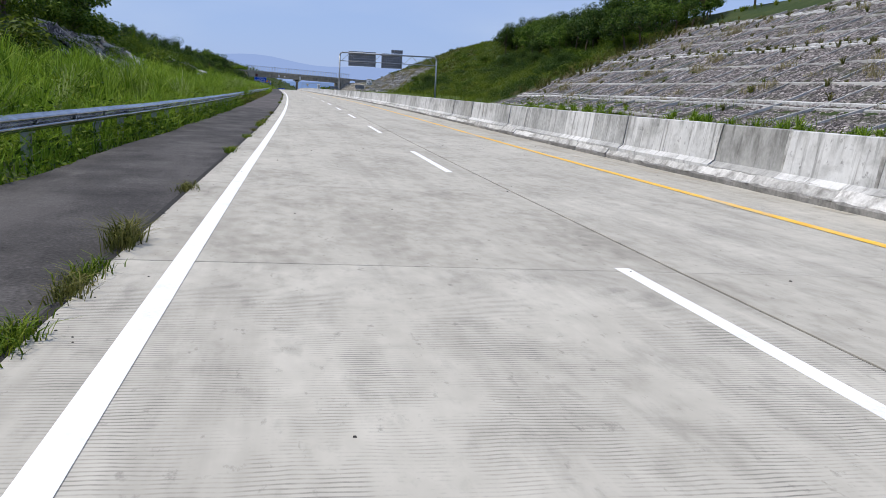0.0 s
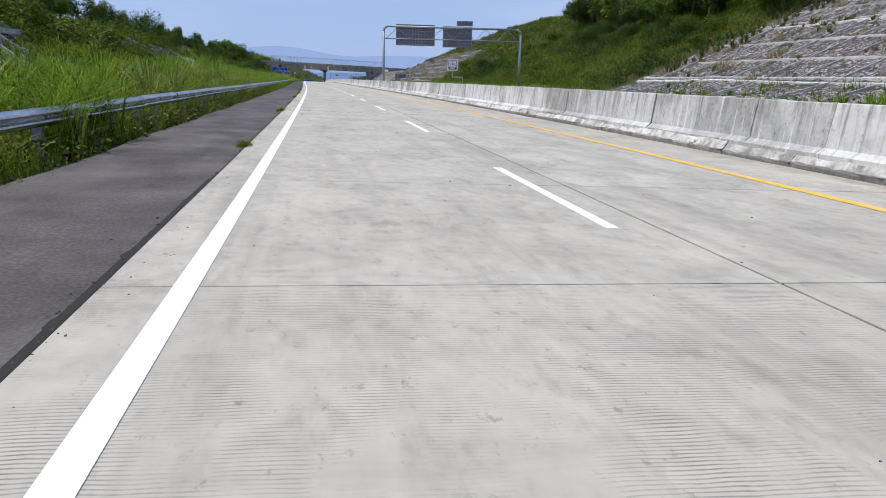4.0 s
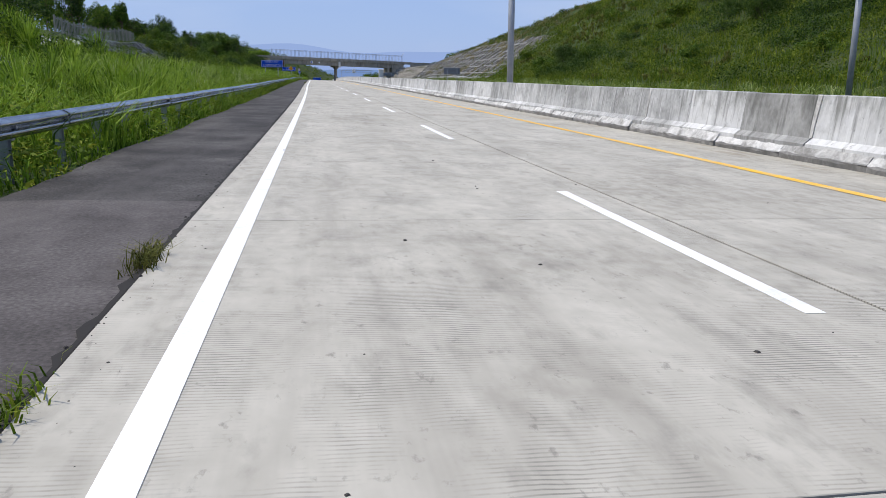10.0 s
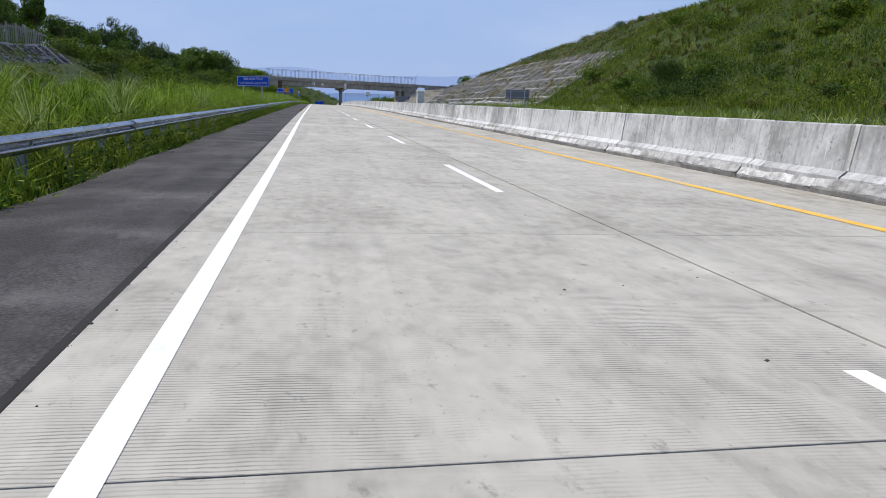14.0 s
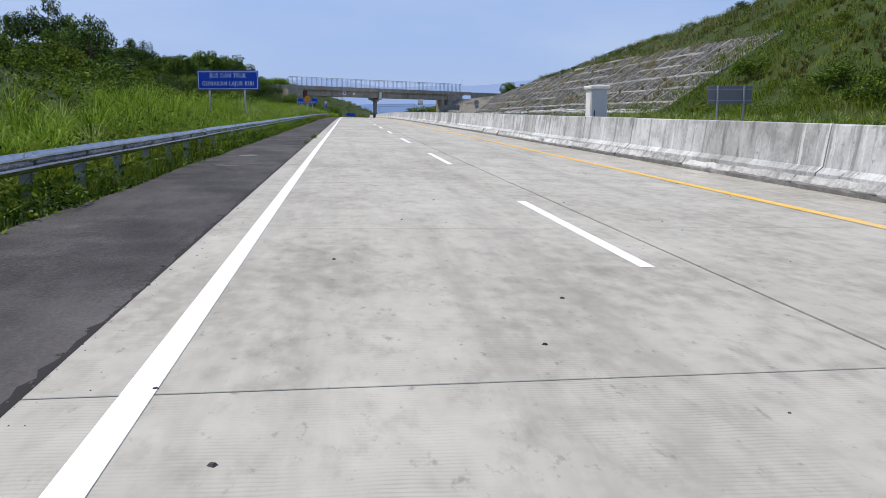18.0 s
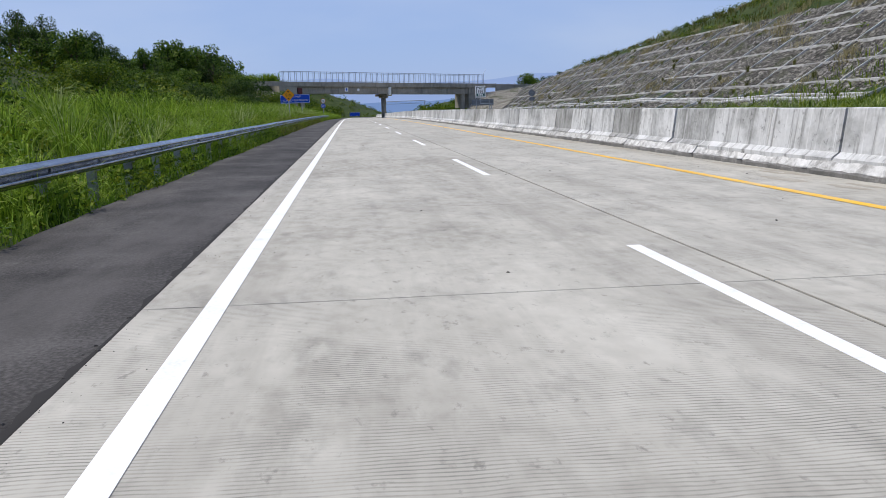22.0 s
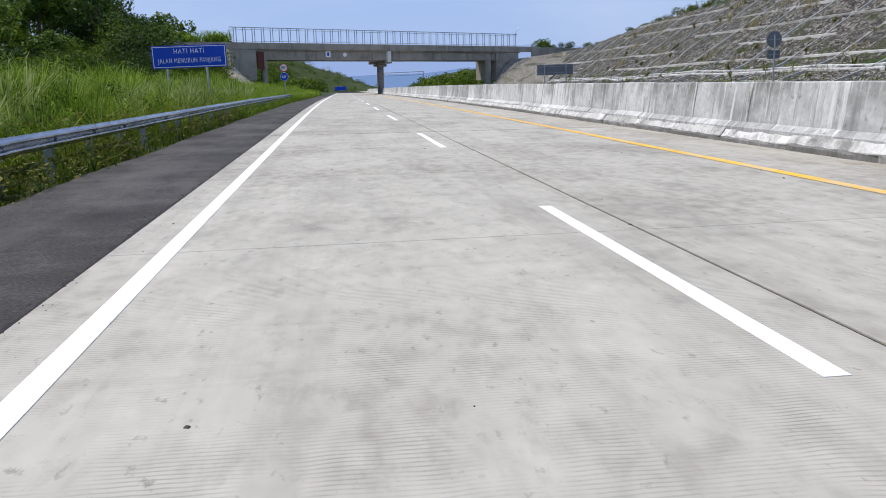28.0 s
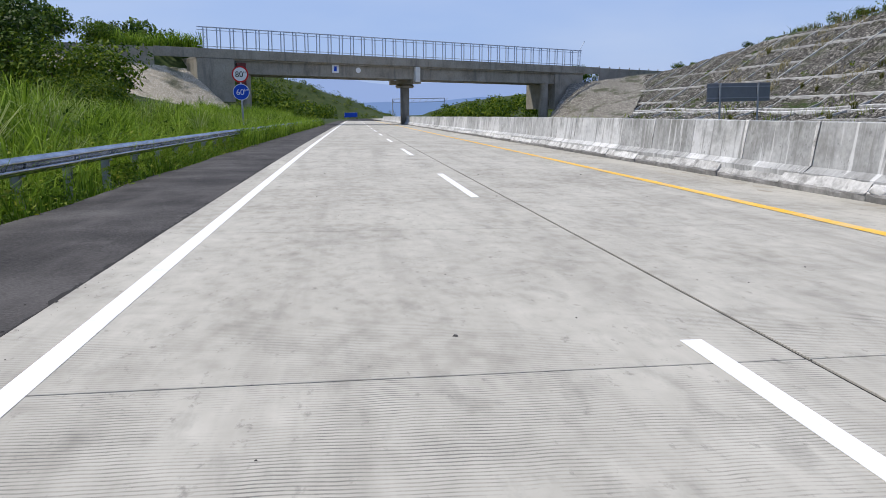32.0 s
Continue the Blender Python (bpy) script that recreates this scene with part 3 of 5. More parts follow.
# ---- guardrail ----
guardrail = thing("guardrail", Matrix.Identity(4), "galvanised steel guardrail with a corrugated beam on posts in the grass", "guardrail")
RAIL_U, RAIL_TOP = -3.88, .65
wprof = [(-.004, .310), (.010, .308), (.018, .296), (.078, .262), (.084, .248), (.084, .236), (.078, .222), (.022, .196), (.016, .184), (.022, .172), (.078, .146), (.084, .132), (.084, .120), (.078, .106), (.018, .072), (.010, .058), (-.004, .055)]
bm = bmesh.new()
rings = []
for yy2 in (0, 4.12):
    rings.append([bm.verts.new((RAIL_U + a, yy2, RAIL_TOP - .31 + b)) for a, b in wprof])
    rings.append([bm.verts.new((RAIL_U + a - .004, yy2, RAIL_TOP - .31 + b)) for a, b in wprof])
for i in range(len(wprof) - 1):
    bm.faces.new((rings[0][i], rings[2][i], rings[2][i + 1], rings[0][i + 1]))
    bm.faces.new((rings[1][i], rings[1][i + 1], rings[3][i + 1], rings[3][i]))
    bm.faces.new((rings[0][i], rings[0][i + 1], rings[1][i + 1], rings[1][i]))
    bm.faces.new((rings[2][i], rings[3][i], rings[3][i + 1], rings[2][i + 1]))
beam = part("beam_panel", bm, M_GALV, guardrail)
bm = bmesh.new()
box(bm, RAIL_U - .18, RAIL_U - .06, -.06, -.05, -.5, RAIL_TOP - .03)
box(bm, RAIL_U - .18, RAIL_U - .06, .05, .06, -.5, RAIL_TOP - .03)
box(bm, RAIL_U - .125, RAIL_U - .115, -.05, .05, -.5, RAIL_TOP - .03)
box(bm, RAIL_U - .055, RAIL_U - .005, -.04, .04, RAIL_TOP - .28, RAIL_TOP - .02)
rail_post = part("post", bm, M_POST, guardrail)
bm = tube(bmesh.new(), (RAIL_U + .010, 0, RAIL_TOP - .126), (RAIL_U + .040, 0, RAIL_TOP - .126), .022, 8)
tube(bm, (RAIL_U + .012, 0, RAIL_TOP - .126), (RAIL_U + .020, 0, RAIL_TOP - .126), .034, 8)
rail_bolt = part("bolt", bm, M_POST, guardrail)
rail_rows = np.arange(-10, 452, 4.0)
r2 = np.random.RandomState(5)
for i, y0 in enumerate(rail_rows):
    off = Matrix.Translation((.005 * (i % 2) + .004 * r2.randn(), 0, .004 * r2.randn())) @ Matrix.Rotation(.0015 * r2.randn(), 4, "Z")
    m = station(y0 + 2) @ Matrix.Translation((0, -2, .1)) @ off
    if i == 0:
        beam.matrix_basis = m
    else:
        shared("beam_panel", beam.data, m, guardrail)
    for dy in (.1, 2.1):
        mp = station(y0 + dy) @ Matrix.Translation((0, 0, .1))
        if i == 0 and dy == .1:
            rail_post.matrix_basis = rail_bolt.matrix_basis = mp
        else:
            shared("post", rail_post.data, mp, guardrail), shared("bolt", rail_bolt.data, mp, guardrail)

# ---- gantry over the far carriageway ----
gantry = thing("sign_gantry", station(147.5), "grey steel sign gantry with truss beam, seen from behind", "gantry")
GL, GR = 8.8, 26.7
for u, rad in ((GL, .15), (GR, .15)):
    bm = tube(bmesh.new(), (u, 0, -.5), (u, 0, 7.1), rad, 14)
    corner = 1 if u == GL else -1
    for i in range(4):
        a0, a1 = radians(90 / 4 * i), radians(90 / 4 * (i + 1))
        tube(bm, (u + corner * .6 * (1 - math.cos(a0)), 0, 7.1 + .6 * math.sin(a0)), (u + corner * .6 * (1 - math.cos(a1)), 0, 7.1 + .6 * math.sin(a1)), rad * .95, 12)
    part("post", bm, M_POST, gantry, flat=False)
part("top_chord", tube(bmesh.new(), (GL + .6, 0, 7.7), (GR - .6, 0, 7.7), .13, 12), M_POST, gantry, flat=False)
part("bottom_chord", tube(bmesh.new(), (GL, 0, 6.2), (GR, 0, 6.2), .07, 10), M_POST, gantry, flat=False)
steps = np.linspace(GL + .3, GR - .3, 13)
for i in range(12):
    up = i % 2 == 0
    part("truss_bar", tube(bmesh.new(), (steps[i], 0, 6.2 if up else 7.6), (steps[i + 1], 0, 7.6 if up else 6.2), .035, 6), M_POST, gantry)
for u0, u1, z0, z1 in ((10.4, 15.4, 5.4, 8.0), (16.45, 20.3, 5.3, 7.9), (18.25, 20.35, 8.0, 8.62)):
    panel = part("sign_panel", boxed(u0, u1, .28, .31, z0, z1), M_BACK, gantry)
    for zz in np.arange(z0 + .12, z1, .42):
        part("rib", boxed(u0, u1, .21, .28, zz - .03, zz + .03), M_POST, panel)
    for uu in np.linspace(u0 + .1, u1 - .1, max(5, int((u1 - u0) / .36))):
        part("stiffener", boxed(uu - .025, uu + .025, .16, .21, z0 - .08, z1 + .05), M_POST, panel)


# ---- road signs ----
def board_sign(name, y, u0, u1, z0, z1, label, lines, sizes, legs):
    s = thing(name, station(y), label, "road sign")
    w, h, uc, zc = u1 - u0, z1 - z0, (u0 + u1) / 2, (z0 + z1) / 2
    b = part("panel", boxed(u0, u1, 0, .03, z0, z1, bevel=.008), M_BLUE, s)
    bm = bmesh.new()
    t, g = .035, .05
    for a in ((u0 + g, u1 - g, z0 + g, z0 + g + t), (u0 + g, u1 - g, z1 - g - t, z1 - g), (u0 + g, u0 + g + t, z0 + g + t, z1 - g - t), (u1 - g - t, u1 - g, z0 + g + t, z1 - g - t)):
        box(bm, a[0], a[1], -.004, 0, a[2], a[3])
    part("border", bm, M_SIGNWHITE, b, "white painted border")
    for i, (tx, sz) in enumerate(zip(lines, sizes)):
        letters(tx, .35, M_SIGNWHITE, b, Matrix.Translation((uc, -.006, zc + h * (.235 - .41 * i))) @ FACE, width=sz * w)
    for lu in legs:
        gz = float(ground(lu, y))
        part("leg", tube(bmesh.new(), (lu, .09, gz - .4), (lu, .09, z1 - .1), .055, 10), M_POST, s, flat=False)
    return s


board_sign("direction_sign", 243.5, -8.55, -5.08, 2.40, 3.50, "blue board sign for buses and trucks on two grey posts", ["BUS DAN TRUK", "GUNAKAN LAJUR KIRI"], [.59, .835], (-7.9, -5.9))
board_sign("warning_board", 342.5, -8.9, -5.15, 2.46, 3.60, "blue board sign warning of a long descent, on two posts", ["HATI HATI", "JALAN MENURUN PANJANG"], [.40, .84], (-8.2, -6.2))

# amber height sign
s = thing("height_sign", station(313), "amber diamond clearance sign on a grey pole in the grass", "road sign")
bm = bmesh.new()
bmesh.ops.create_cube(bm, size=1, matrix=Matrix.Translation((-5.62, 0, 2.83)) @ Matrix.Rotation(radians(45), 4, "Y") @ Matrix.Diagonal((.80, .03, .80, 1)))
d = part("panel", bm, M_AMBER, s)
letters("5 m", .36, M_BLACK, d, Matrix.Translation((-5.62, -.02, 2.83)) @ FACE)
for sg in (1, -1):
    bm = bmesh.new()
    zc = 2.83 + sg * .30
    vs = [bm.verts.new(p) for p in ((-5.72, -.02, zc + sg * .06), (-5.52, -.02, zc + sg * .06), (-5.62, -.02, zc - sg * .07))]
    vs2 = [bm.verts.new((v.co.x, -.016, v.co.z)) for v in vs]
    bm.faces.new(vs), bm.faces.new(vs2[::-1])
    for i in range(3):
        bm.faces.new((vs[i], vs2[i], vs2[(i + 1) % 3], vs[(i + 1) % 3]))
    part("arrowhead", bm, M_BLACK, d, "black arrowhead")
part("pole", tube(bmesh.new(), (-5.62, .07, float(ground(-5.62, 313)) - .4), (-5.62, .07, 3.2), .045, 10), M_POST, s, flat=False)

# speed signs
s = thing("speed_sign", station(383), "red ringed and blue round speed signs on one pole", "road sign")
for zc, ring, fill, tx, ink in ((3.40, M_RED, M_SIGNWHITE, "80", M_BLACK), (2.50, M_SIGNWHITE, M_BLUE, "60", M_SIGNWHITE)):
    dsk = part("disc", tube(bmesh.new(), (-5.0, 0, zc), (-5.0, .03, zc), .42, 28), ring, s)
    part("face", tube(bmesh.new(), (-5.0, -.006, zc), (-5.0, .0, zc), .345 if ring is M_RED else .39, 28), fill, dsk)
    letters(tx, .42, ink, dsk, Matrix.Translation((-5.05, -.010, zc - .02)) @ FACE)
    letters("km", .16, ink, dsk, Matrix.Translation((-4.74, -.010, zc + .10)) @ FACE)
part("pole", tube(bmesh.new(), (-5.0, .08, float(ground(-5.0, 383)) - .4), (-5.0, .08, 3.75), .05, 10), M_POST, s, flat=False)

# kilometre post in the median, on a cranked arm
s = thing("kilometre_sign", station(98) @ Matrix.Translation((-.23, 0, .03)), "white kilometre sign on a cranked steel arm behind the barrier", "road sign", "kilometre signs")
p = part("panel", boxed(8.76, 9.44, 0, .03, 1.75, 2.5, bevel=.006), M_SIGNWHITE, s)
bm = bmesh.new()
for a in ((8.81, 9.39, 2.40, 2.45), (8.81, 9.39, 1.80, 1.85), (8.81, 8.855, 1.85, 2.40), (9.345, 9.39, 1.85, 2.40)):
    box(bm, a[0], a[1], -.005, 0, a[2], a[3])
part("border", bm, M_EDGE, p, "grey inner border")
part("footer", boxed(8.857, 9.343, -.006, 0, 1.852, 2.0), M_GREEN, p, "dark green strip")
bm = bmesh.new()
for i in range(3):
    box(bm, 8.95 + .11 * i, 9.03 + .11 * i, -.010, -.006, 1.86, 1.96)
part("numeral_bars", bm, M_SIGNWHITE, p)
letters("KM", .12, M_BLACK, p, Matrix.Translation((9.1, -.006, 2.325)) @ FACE)
letters("186", .27, M_BLACK, p, Matrix.Translation((9.1, -.006, 2.14)) @ FACE)
bm = tube(bmesh.new(), (9.09, .05, 1.32), (9.09, .05, 2.3), .03, 8)
tube(bm, (9.09, .05, 1.32), (9.82, .05, 1.32), .03, 8)
tube(bm, (9.82, .05, 1.32), (9.82, .05, -.5), .03, 8)
part("arm", bm, M_POST, s)

copy_thing(s, station(291) @ Matrix.Translation((-.33, 0, -.02)))


def back_sign(y, u0, u1, z0, z1, label):
    s = thing("road_sign", station(y), label, "road sign", "signs that face away")
    b = part("panel", boxed(u0, u1, .0, .03, z0, z1, bevel=.006), M_BACK, s)
    for zz in (z0 + .2 * (z1 - z0), z0 + .8 * (z1 - z0)):
        part("rib", boxed(u0 + .05, u1 - .05, -.05, 0, zz - .03, zz + .03), M_POST, b)
    for lu in (u0 + .2 * (u1 - u0), u0 + .8 * (u1 - u0)):
        part("leg", tube(bmesh.new(), (lu, -.09, float(ground(lu, y)) - .3), (lu, -.09, z1), .06, 10), M_POST, s)


back_sign(240, 20.8, 23.5, 1.42, 2.48, "grey back of a board sign beyond the far carriageway")
back_sign(389, 22.9, 27.1, 1.55, 2.7, "wide grey back of a board sign facing the other way")

# round sign seen from behind, with a small plate under it, on one post
s = thing("round_sign", station(339.8), "grey back of a round sign with a small plate below", "road sign")
d = part("disc", tube(bmesh.new(), (23.55, 0, 2.62), (23.55, .03, 2.62), .43, 28), M_BACK, s)
part("rib", boxed(23.25, 23.85, -.035, 0, 2.59, 2.65), M_POST, d)
d = part("plate", boxed(23.19, 23.91, 0, .025, 1.62, 2.06, bevel=.02), M_BACK, s, "small grey plate")
part("rib", boxed(23.29, 23.81, -.035, 0, 1.82, 1.87), M_POST, d)
part("post", tube(bmesh.new(), (23.55, -.07, float(ground(23.55, 339.8)) - .3), (23.55, -.07, 2.85), .045, 10), M_POST, s)

# roadside cabinet
cab = thing("roadside_cabinet", station(224.4) @ Matrix.Translation((-1.27, 0, 0)), "grey steel roadside cabinet with a pale lid behind the barrier", "cabinet")
b = part("body", boxed(10.25, 10.85, 0, .75, -.35, 1.93, bevel=.015), M_CAB, cab)
part("lid", boxed(10.18, 10.92, -.07, .82, 1.93, 2.06, bevel=.03), M_LID, cab, "pale weathered lid")
dr = part("door", boxed(10.3, 10.8, -.02, 0, -.2, 1.85, bevel=.006), M_CAB, b)
part("handle", boxed(10.34, 10.37, -.05, -.02, .9, 1.15, bevel=.006), M_BLACK, dr)
# left side, facing the sun: its brightness put in as a paler slab
part("side_panel", boxed(10.23, 10.25, .08, .67, -.2, 1.8), M_LID, b, "paler slab painted for the sunlit side")

# ---- crib-faced slopes ----
def on_slope(u, y, lift=0.0):
    return at(u, y, float(ground(u, y)) + lift)


def ribbon(bm, pts, w, h, side):
    """A beam of width w and height h along pts, across the way given by side."""
    prev = None
    for p in pts:
        s = side * (w / 2)
        ring = [bm.verts.new(p - s - Vector((0, 0, .15))), bm.verts.new(p - s + Vector((0, 0, h))), bm.verts.new(p + s + Vector((0, 0, h))), bm.verts.new(p + s - Vector((0, 0, .15)))]
        if prev:
            for i in range(3):
                bm.faces.new((prev[i], ring[i], ring[i + 1], prev[i + 1]))
        else:
            bm.faces.new(ring)
        prev = ring
    bm.faces.new(prev[::-1])
    return bm


def crib(name, y0, y1, u_low, u_top, rows, pitch, label, benches=(), wild=0.0, keep=.93, stone=None):
    """A slope faced with stone between raised concrete beams."""
    c = thing(name, Matrix.Identity(4), label, "slope facing", kind="structure")
    rr = np.random.RandomState(int(y1))
    top = (lambda y: u_top) if not callable(u_top) else u_top
    n_u, n_y = 84, max(20, int((y1 - y0) / .6))
    yy3 = np.linspace(y0, y1, n_y)
    co = []
    for y in yy3:
        uu = np.linspace(u_low - .6, top(y), n_u)
        zz = ground(uu, y) + .05 + .06 * wave(uu, y + 0 * uu, .9) + .20 * rr.rand(n_u) ** 2
        co.append(np.stack([uu + C(y), np.full(n_u, y) + .15 * rr.randn(n_u), zz + Z(y)], 1))
    q = [(i * n_u + j, i * n_u + j + 1, (i + 1) * n_u + j + 1, (i + 1) * n_u + j) for i in range(n_y - 1) for j in range(n_u - 1)]
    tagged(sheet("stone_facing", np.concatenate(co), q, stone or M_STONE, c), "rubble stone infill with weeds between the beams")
    ys4 = np.arange(y0, y1 + .1, 6.0)
    reach = max(top(y) for y in ys4) if top(y0) > u_low else min(top(y) for y in ys4)
    for i in range(rows):
        f = i / (rows - 1)
        wide = .19 if i in benches else .10
        runs = [ys4[a:a + 4] for a in range(0, len(ys4) - 1, 3) if rr.rand() < keep or i in benches] if not wild else [ys4[a:a + 2] + .8 * rr.randn() for a in range(0, len(ys4) - 1) if rr.rand() < .55]
        twin = [0, .9] if i in benches else [0]
        for run, du in [(r, d) for r in runs for d in twin]:
            row = u_low + f * (reach - u_low) + du
            run = [y for y in run if (row - u_low) / (top(y) - u_low) <= 1.02]
            if len(run) < 2:
                continue
            pts = [on_slope(row + .5 * wild * rr.randn(), y, .14 + (.03 + .12 * wild) * rr.randn()) for y in run]
            part("beam", ribbon(bmesh.new(), pts, wide, .15, Vector((1, 0, .45))), M_RAMP if i in benches else M_BEAM, c)
    for y in np.arange(y0, y1 + .1, pitch):
        lean, gone = .25 * rr.randn() * wild, rr.rand() * wild
        pts = [on_slope(u, y + lean * f, .14 + .03 * rr.randn()) for f, u in zip(np.linspace(0, 9, 9), np.linspace(u_low, u_low + (top(y) - u_low) * (1 - .6 * gone), 9))]
        part("rib", ribbon(bmesh.new(), pts, .14, .12, Vector((0, 1, 0))), M_BEAM, c)
    return c


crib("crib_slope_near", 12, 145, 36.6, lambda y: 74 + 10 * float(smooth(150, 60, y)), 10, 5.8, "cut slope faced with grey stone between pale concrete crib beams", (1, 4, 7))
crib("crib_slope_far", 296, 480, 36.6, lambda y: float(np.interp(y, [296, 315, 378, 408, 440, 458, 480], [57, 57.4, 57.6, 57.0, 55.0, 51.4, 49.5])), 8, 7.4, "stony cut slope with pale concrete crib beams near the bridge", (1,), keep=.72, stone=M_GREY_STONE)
crib("crib_slope_low", 203, 238, -22.8, -25.3, 3, 2.4, "small stone-faced slope with concrete beams above the grass bank", ())
crib("crib_slope_broken", 62, 90, -13, -18.4, 4, 3.2, "weathered stone-faced cut with broken concrete beams", (), 1.0)
crib("crib_slope_sunken", 129, 149, -13.4, -18.2, 3, 3.2, "collapsed stone facing with tilted concrete beams", (), 1.0)

# a concrete chute that runs down the broken cut
chute = part("concrete_chute", ribbon(bmesh.new(), [on_slope(u, 80 + 1.4 * (-12.6 - u), .22) for u in np.linspace(-12.4, -16.8, 7)], 1.5, .14, Vector((0, 1, 0))), M_RAMP)
tagged(chute, "pale concrete drainage chute down the overgrown cut", "drain")

# pieces of the broken cribs
for ends in (((-18.1, 79.8), (-15.2, 77.1)), ((-17.6, 75.0), (-14.9, 72.7)), ((-17.8, 72.5), (-18.0, 81.3)), ((-15.8, 79.1), (-15.9, 91.5)), ((-17.0, 76.5), (-17.1, 84.0))):
    (ua, ya), (ub, yb) = ends
    pts = [on_slope(ua + (ub - ua) * f, ya + (yb - ya) * f, .26 + .06 * math.sin(5 * f + ya)) for f in np.linspace(0, 1, 6)]
    side = Vector((0, 1, 0)) if abs(ub - ua) > 1 else Vector((1, 0, .4))
    tagged(part("fallen_beam", ribbon(bmesh.new(), pts, .14, .12, side), M_BEAM), "pale concrete beam lying loose on the broken cut", "beam", "fallen beams")
headwall = part("concrete_headwall", boxed(-.4, .4, -.35, .35, -.6, 1.2, bevel=.04), M_RAMP)
headwall.matrix_basis = Matrix.Translation(on_slope(-13.6, 74.5)) @ Matrix.Rotation(.3, 4, "Z") @ Matrix.Rotation(-.12, 4, "Y")
tagged(headwall, "pale upright concrete headwall in the tall grass", "headwall")
for u, y, w, d, tilt, turn in ((-14.9, 141.5, 1.5, 1.0, .5, .2), (-15.6, 147.0, 2.2, .9, .7, -.1), (-14.6, 138.4, 1.3, .9, .35, .5), (-21.6, 181, 1.5, 1.2, .6, .1), (-22.2, 189, 1.6, 1.1, .5, -.3)):
    slab = part("broken_slab", boxed(-w / 2, w / 2, -d / 2, d / 2, -.12, .12, bevel=.03), M_RAMP)
    slab.matrix_basis = Matrix.Translation(on_slope(u, y, .3)) @ Matrix.Rotation(turn, 4, "Z") @ Matrix.Rotation(tilt, 4, "X") @ Matrix.Rotation(.25, 4, "Y")
    tagged(slab, "tilted slab of broken pale concrete in the growth", "slab", "broken slabs")

# low concrete fence above the small crib
fence = thing("concrete_fence", Matrix.Identity(4), "grey weathered concrete post and panel fence on the bank", "fence")
bmp = boxed(-.08, .08, -.08, .08, -.3, 1.7, bevel=.015)
fp = part("post", bmp, M_BRIDGE, fence)
fr = part("rail", boxed(-.03, .03, .08, 2.32, 1.30, 1.40), M_POST, fence)
fs = part("slat", boxed(-.025, .025, -.07, .07, .0, 1.55), M_BRIDGE, fence)
for i in range(16):
    m = Matrix.Translation(on_slope(-27.2, 202 + 2.4 * i, .1))
    if i == 0:
        fp.matrix_basis = fr.matrix_basis = m
    else:
        shared("post", fp.data, m, fence), shared("rail", fr.data, m, fence)
    for k in range(4):
        ms = m @ Matrix.Translation((.055, .42 + .52 * k, 0))
        if i == 0 and k == 0:
            fs.matrix_basis = ms
        else:
            shared("slat", fs.data, ms, fence)

# ---- overpass ----
BL, BR = at(-17.2, 443), at(38.8, 471)
BL.z, BR.z = 7.95, 6.3
ax = (BR - BL).normalized()
ay2 = Vector((-ax.y, ax.x, 0)).normalized()
az = ax.cross(ay2)
BM = Matrix(((ax.x, ay2.x, az.x, BL.x), (ax.y, ay2.y, az.y, BL.y), (ax.z, ay2.z, az.z, BL.z), (0, 0, 0, 1)))
LEN = (BR - BL).length
bridge = thing("overpass_bridge", BM, "grey concrete overpass on a central pier with a tall steel fence", "bridge")
part("deck", boxed(-1, LEN + 1, .25, 7.4, -1.35, -1.0), M_BRIDGE, bridge)
for yb in (0, 7.4):
    part("parapet", boxed(-6, LEN + 4, yb, yb + .25, -1.15, 0, bevel=.02), M_BRIDGE, bridge)
for yb in (.55, 2.4, 4.3, 6.3):
    for xa, xb in ((3.6, LEN * .485), (LEN * .495, LEN - 5.5)):
        bm = boxed(xa, xb, yb, yb + .5, -2.75, -1.35)
        box(bm, xa, xb, yb - .08, yb + .58, -2.95, -2.75)
        part("girder", bm, M_BRIDGE, bridge)
PX = LEN * .49
pier = part("pier_column", tube(bmesh.new(), (PX, 3.7, -9.5), (PX, 3.7, -3.9), .66, 20), M_BRIDGE, bridge, flat=False)
bm = bmesh.new()
box(bm, PX - .72, PX + .72, .2, 7.2, -3.55, -2.98, bevel=.03)
box(bm, PX - 1.1, PX + 1.1, 2.6, 4.8, -4.1, -3.55, bevel=.25)
part("pier_cap", bm, M_BRIDGE, bridge)
part("pier_front", boxed(PX - .40, PX + .40, -.1, .5, -3.3, -1.2, bevel=.03), M_LID, bridge, "pale end plate")
part("abutment", boxed(-1.0, 3.7, -.1, 7.6, -6.5, -1.2, bevel=.03), M_BRIDGE, bridge)
part("abutment", boxed(LEN - 5.6, LEN + .5, .2, 7.6, -7.0, -1.35, bevel=.03), M_BRIDGE, bridge)
part("abutment_column", tube(bmesh.new(), (5.6, 1.2, -9), (5.6, 1.2, -2.95), .6, 16), M_BRIDGE, bridge)
part("abutment_column", tube(bmesh.new(), (LEN - 7.2, 1.2, -9), (LEN - 7.2, 1.2, -2.95), .75, 16), M_BRIDGE, bridge)
part("stain_panel", boxed(4.0, 5.2, -.02, .3, -4.6, -1.6), M_RUST, bridge, "dark reddish painted end wall")
fpost = part("fence_post", tube(bmesh.new(), (0, .12, 0), (0, .12, 2.55), .075, 6), M_FENCE, bridge)
for i in range(1, 76):
    shared("fence_post", fpost.data, Matrix.Translation((LEN * (i // 2) / 37.5 + .45 * (i % 2), 0, 0)), bridge)
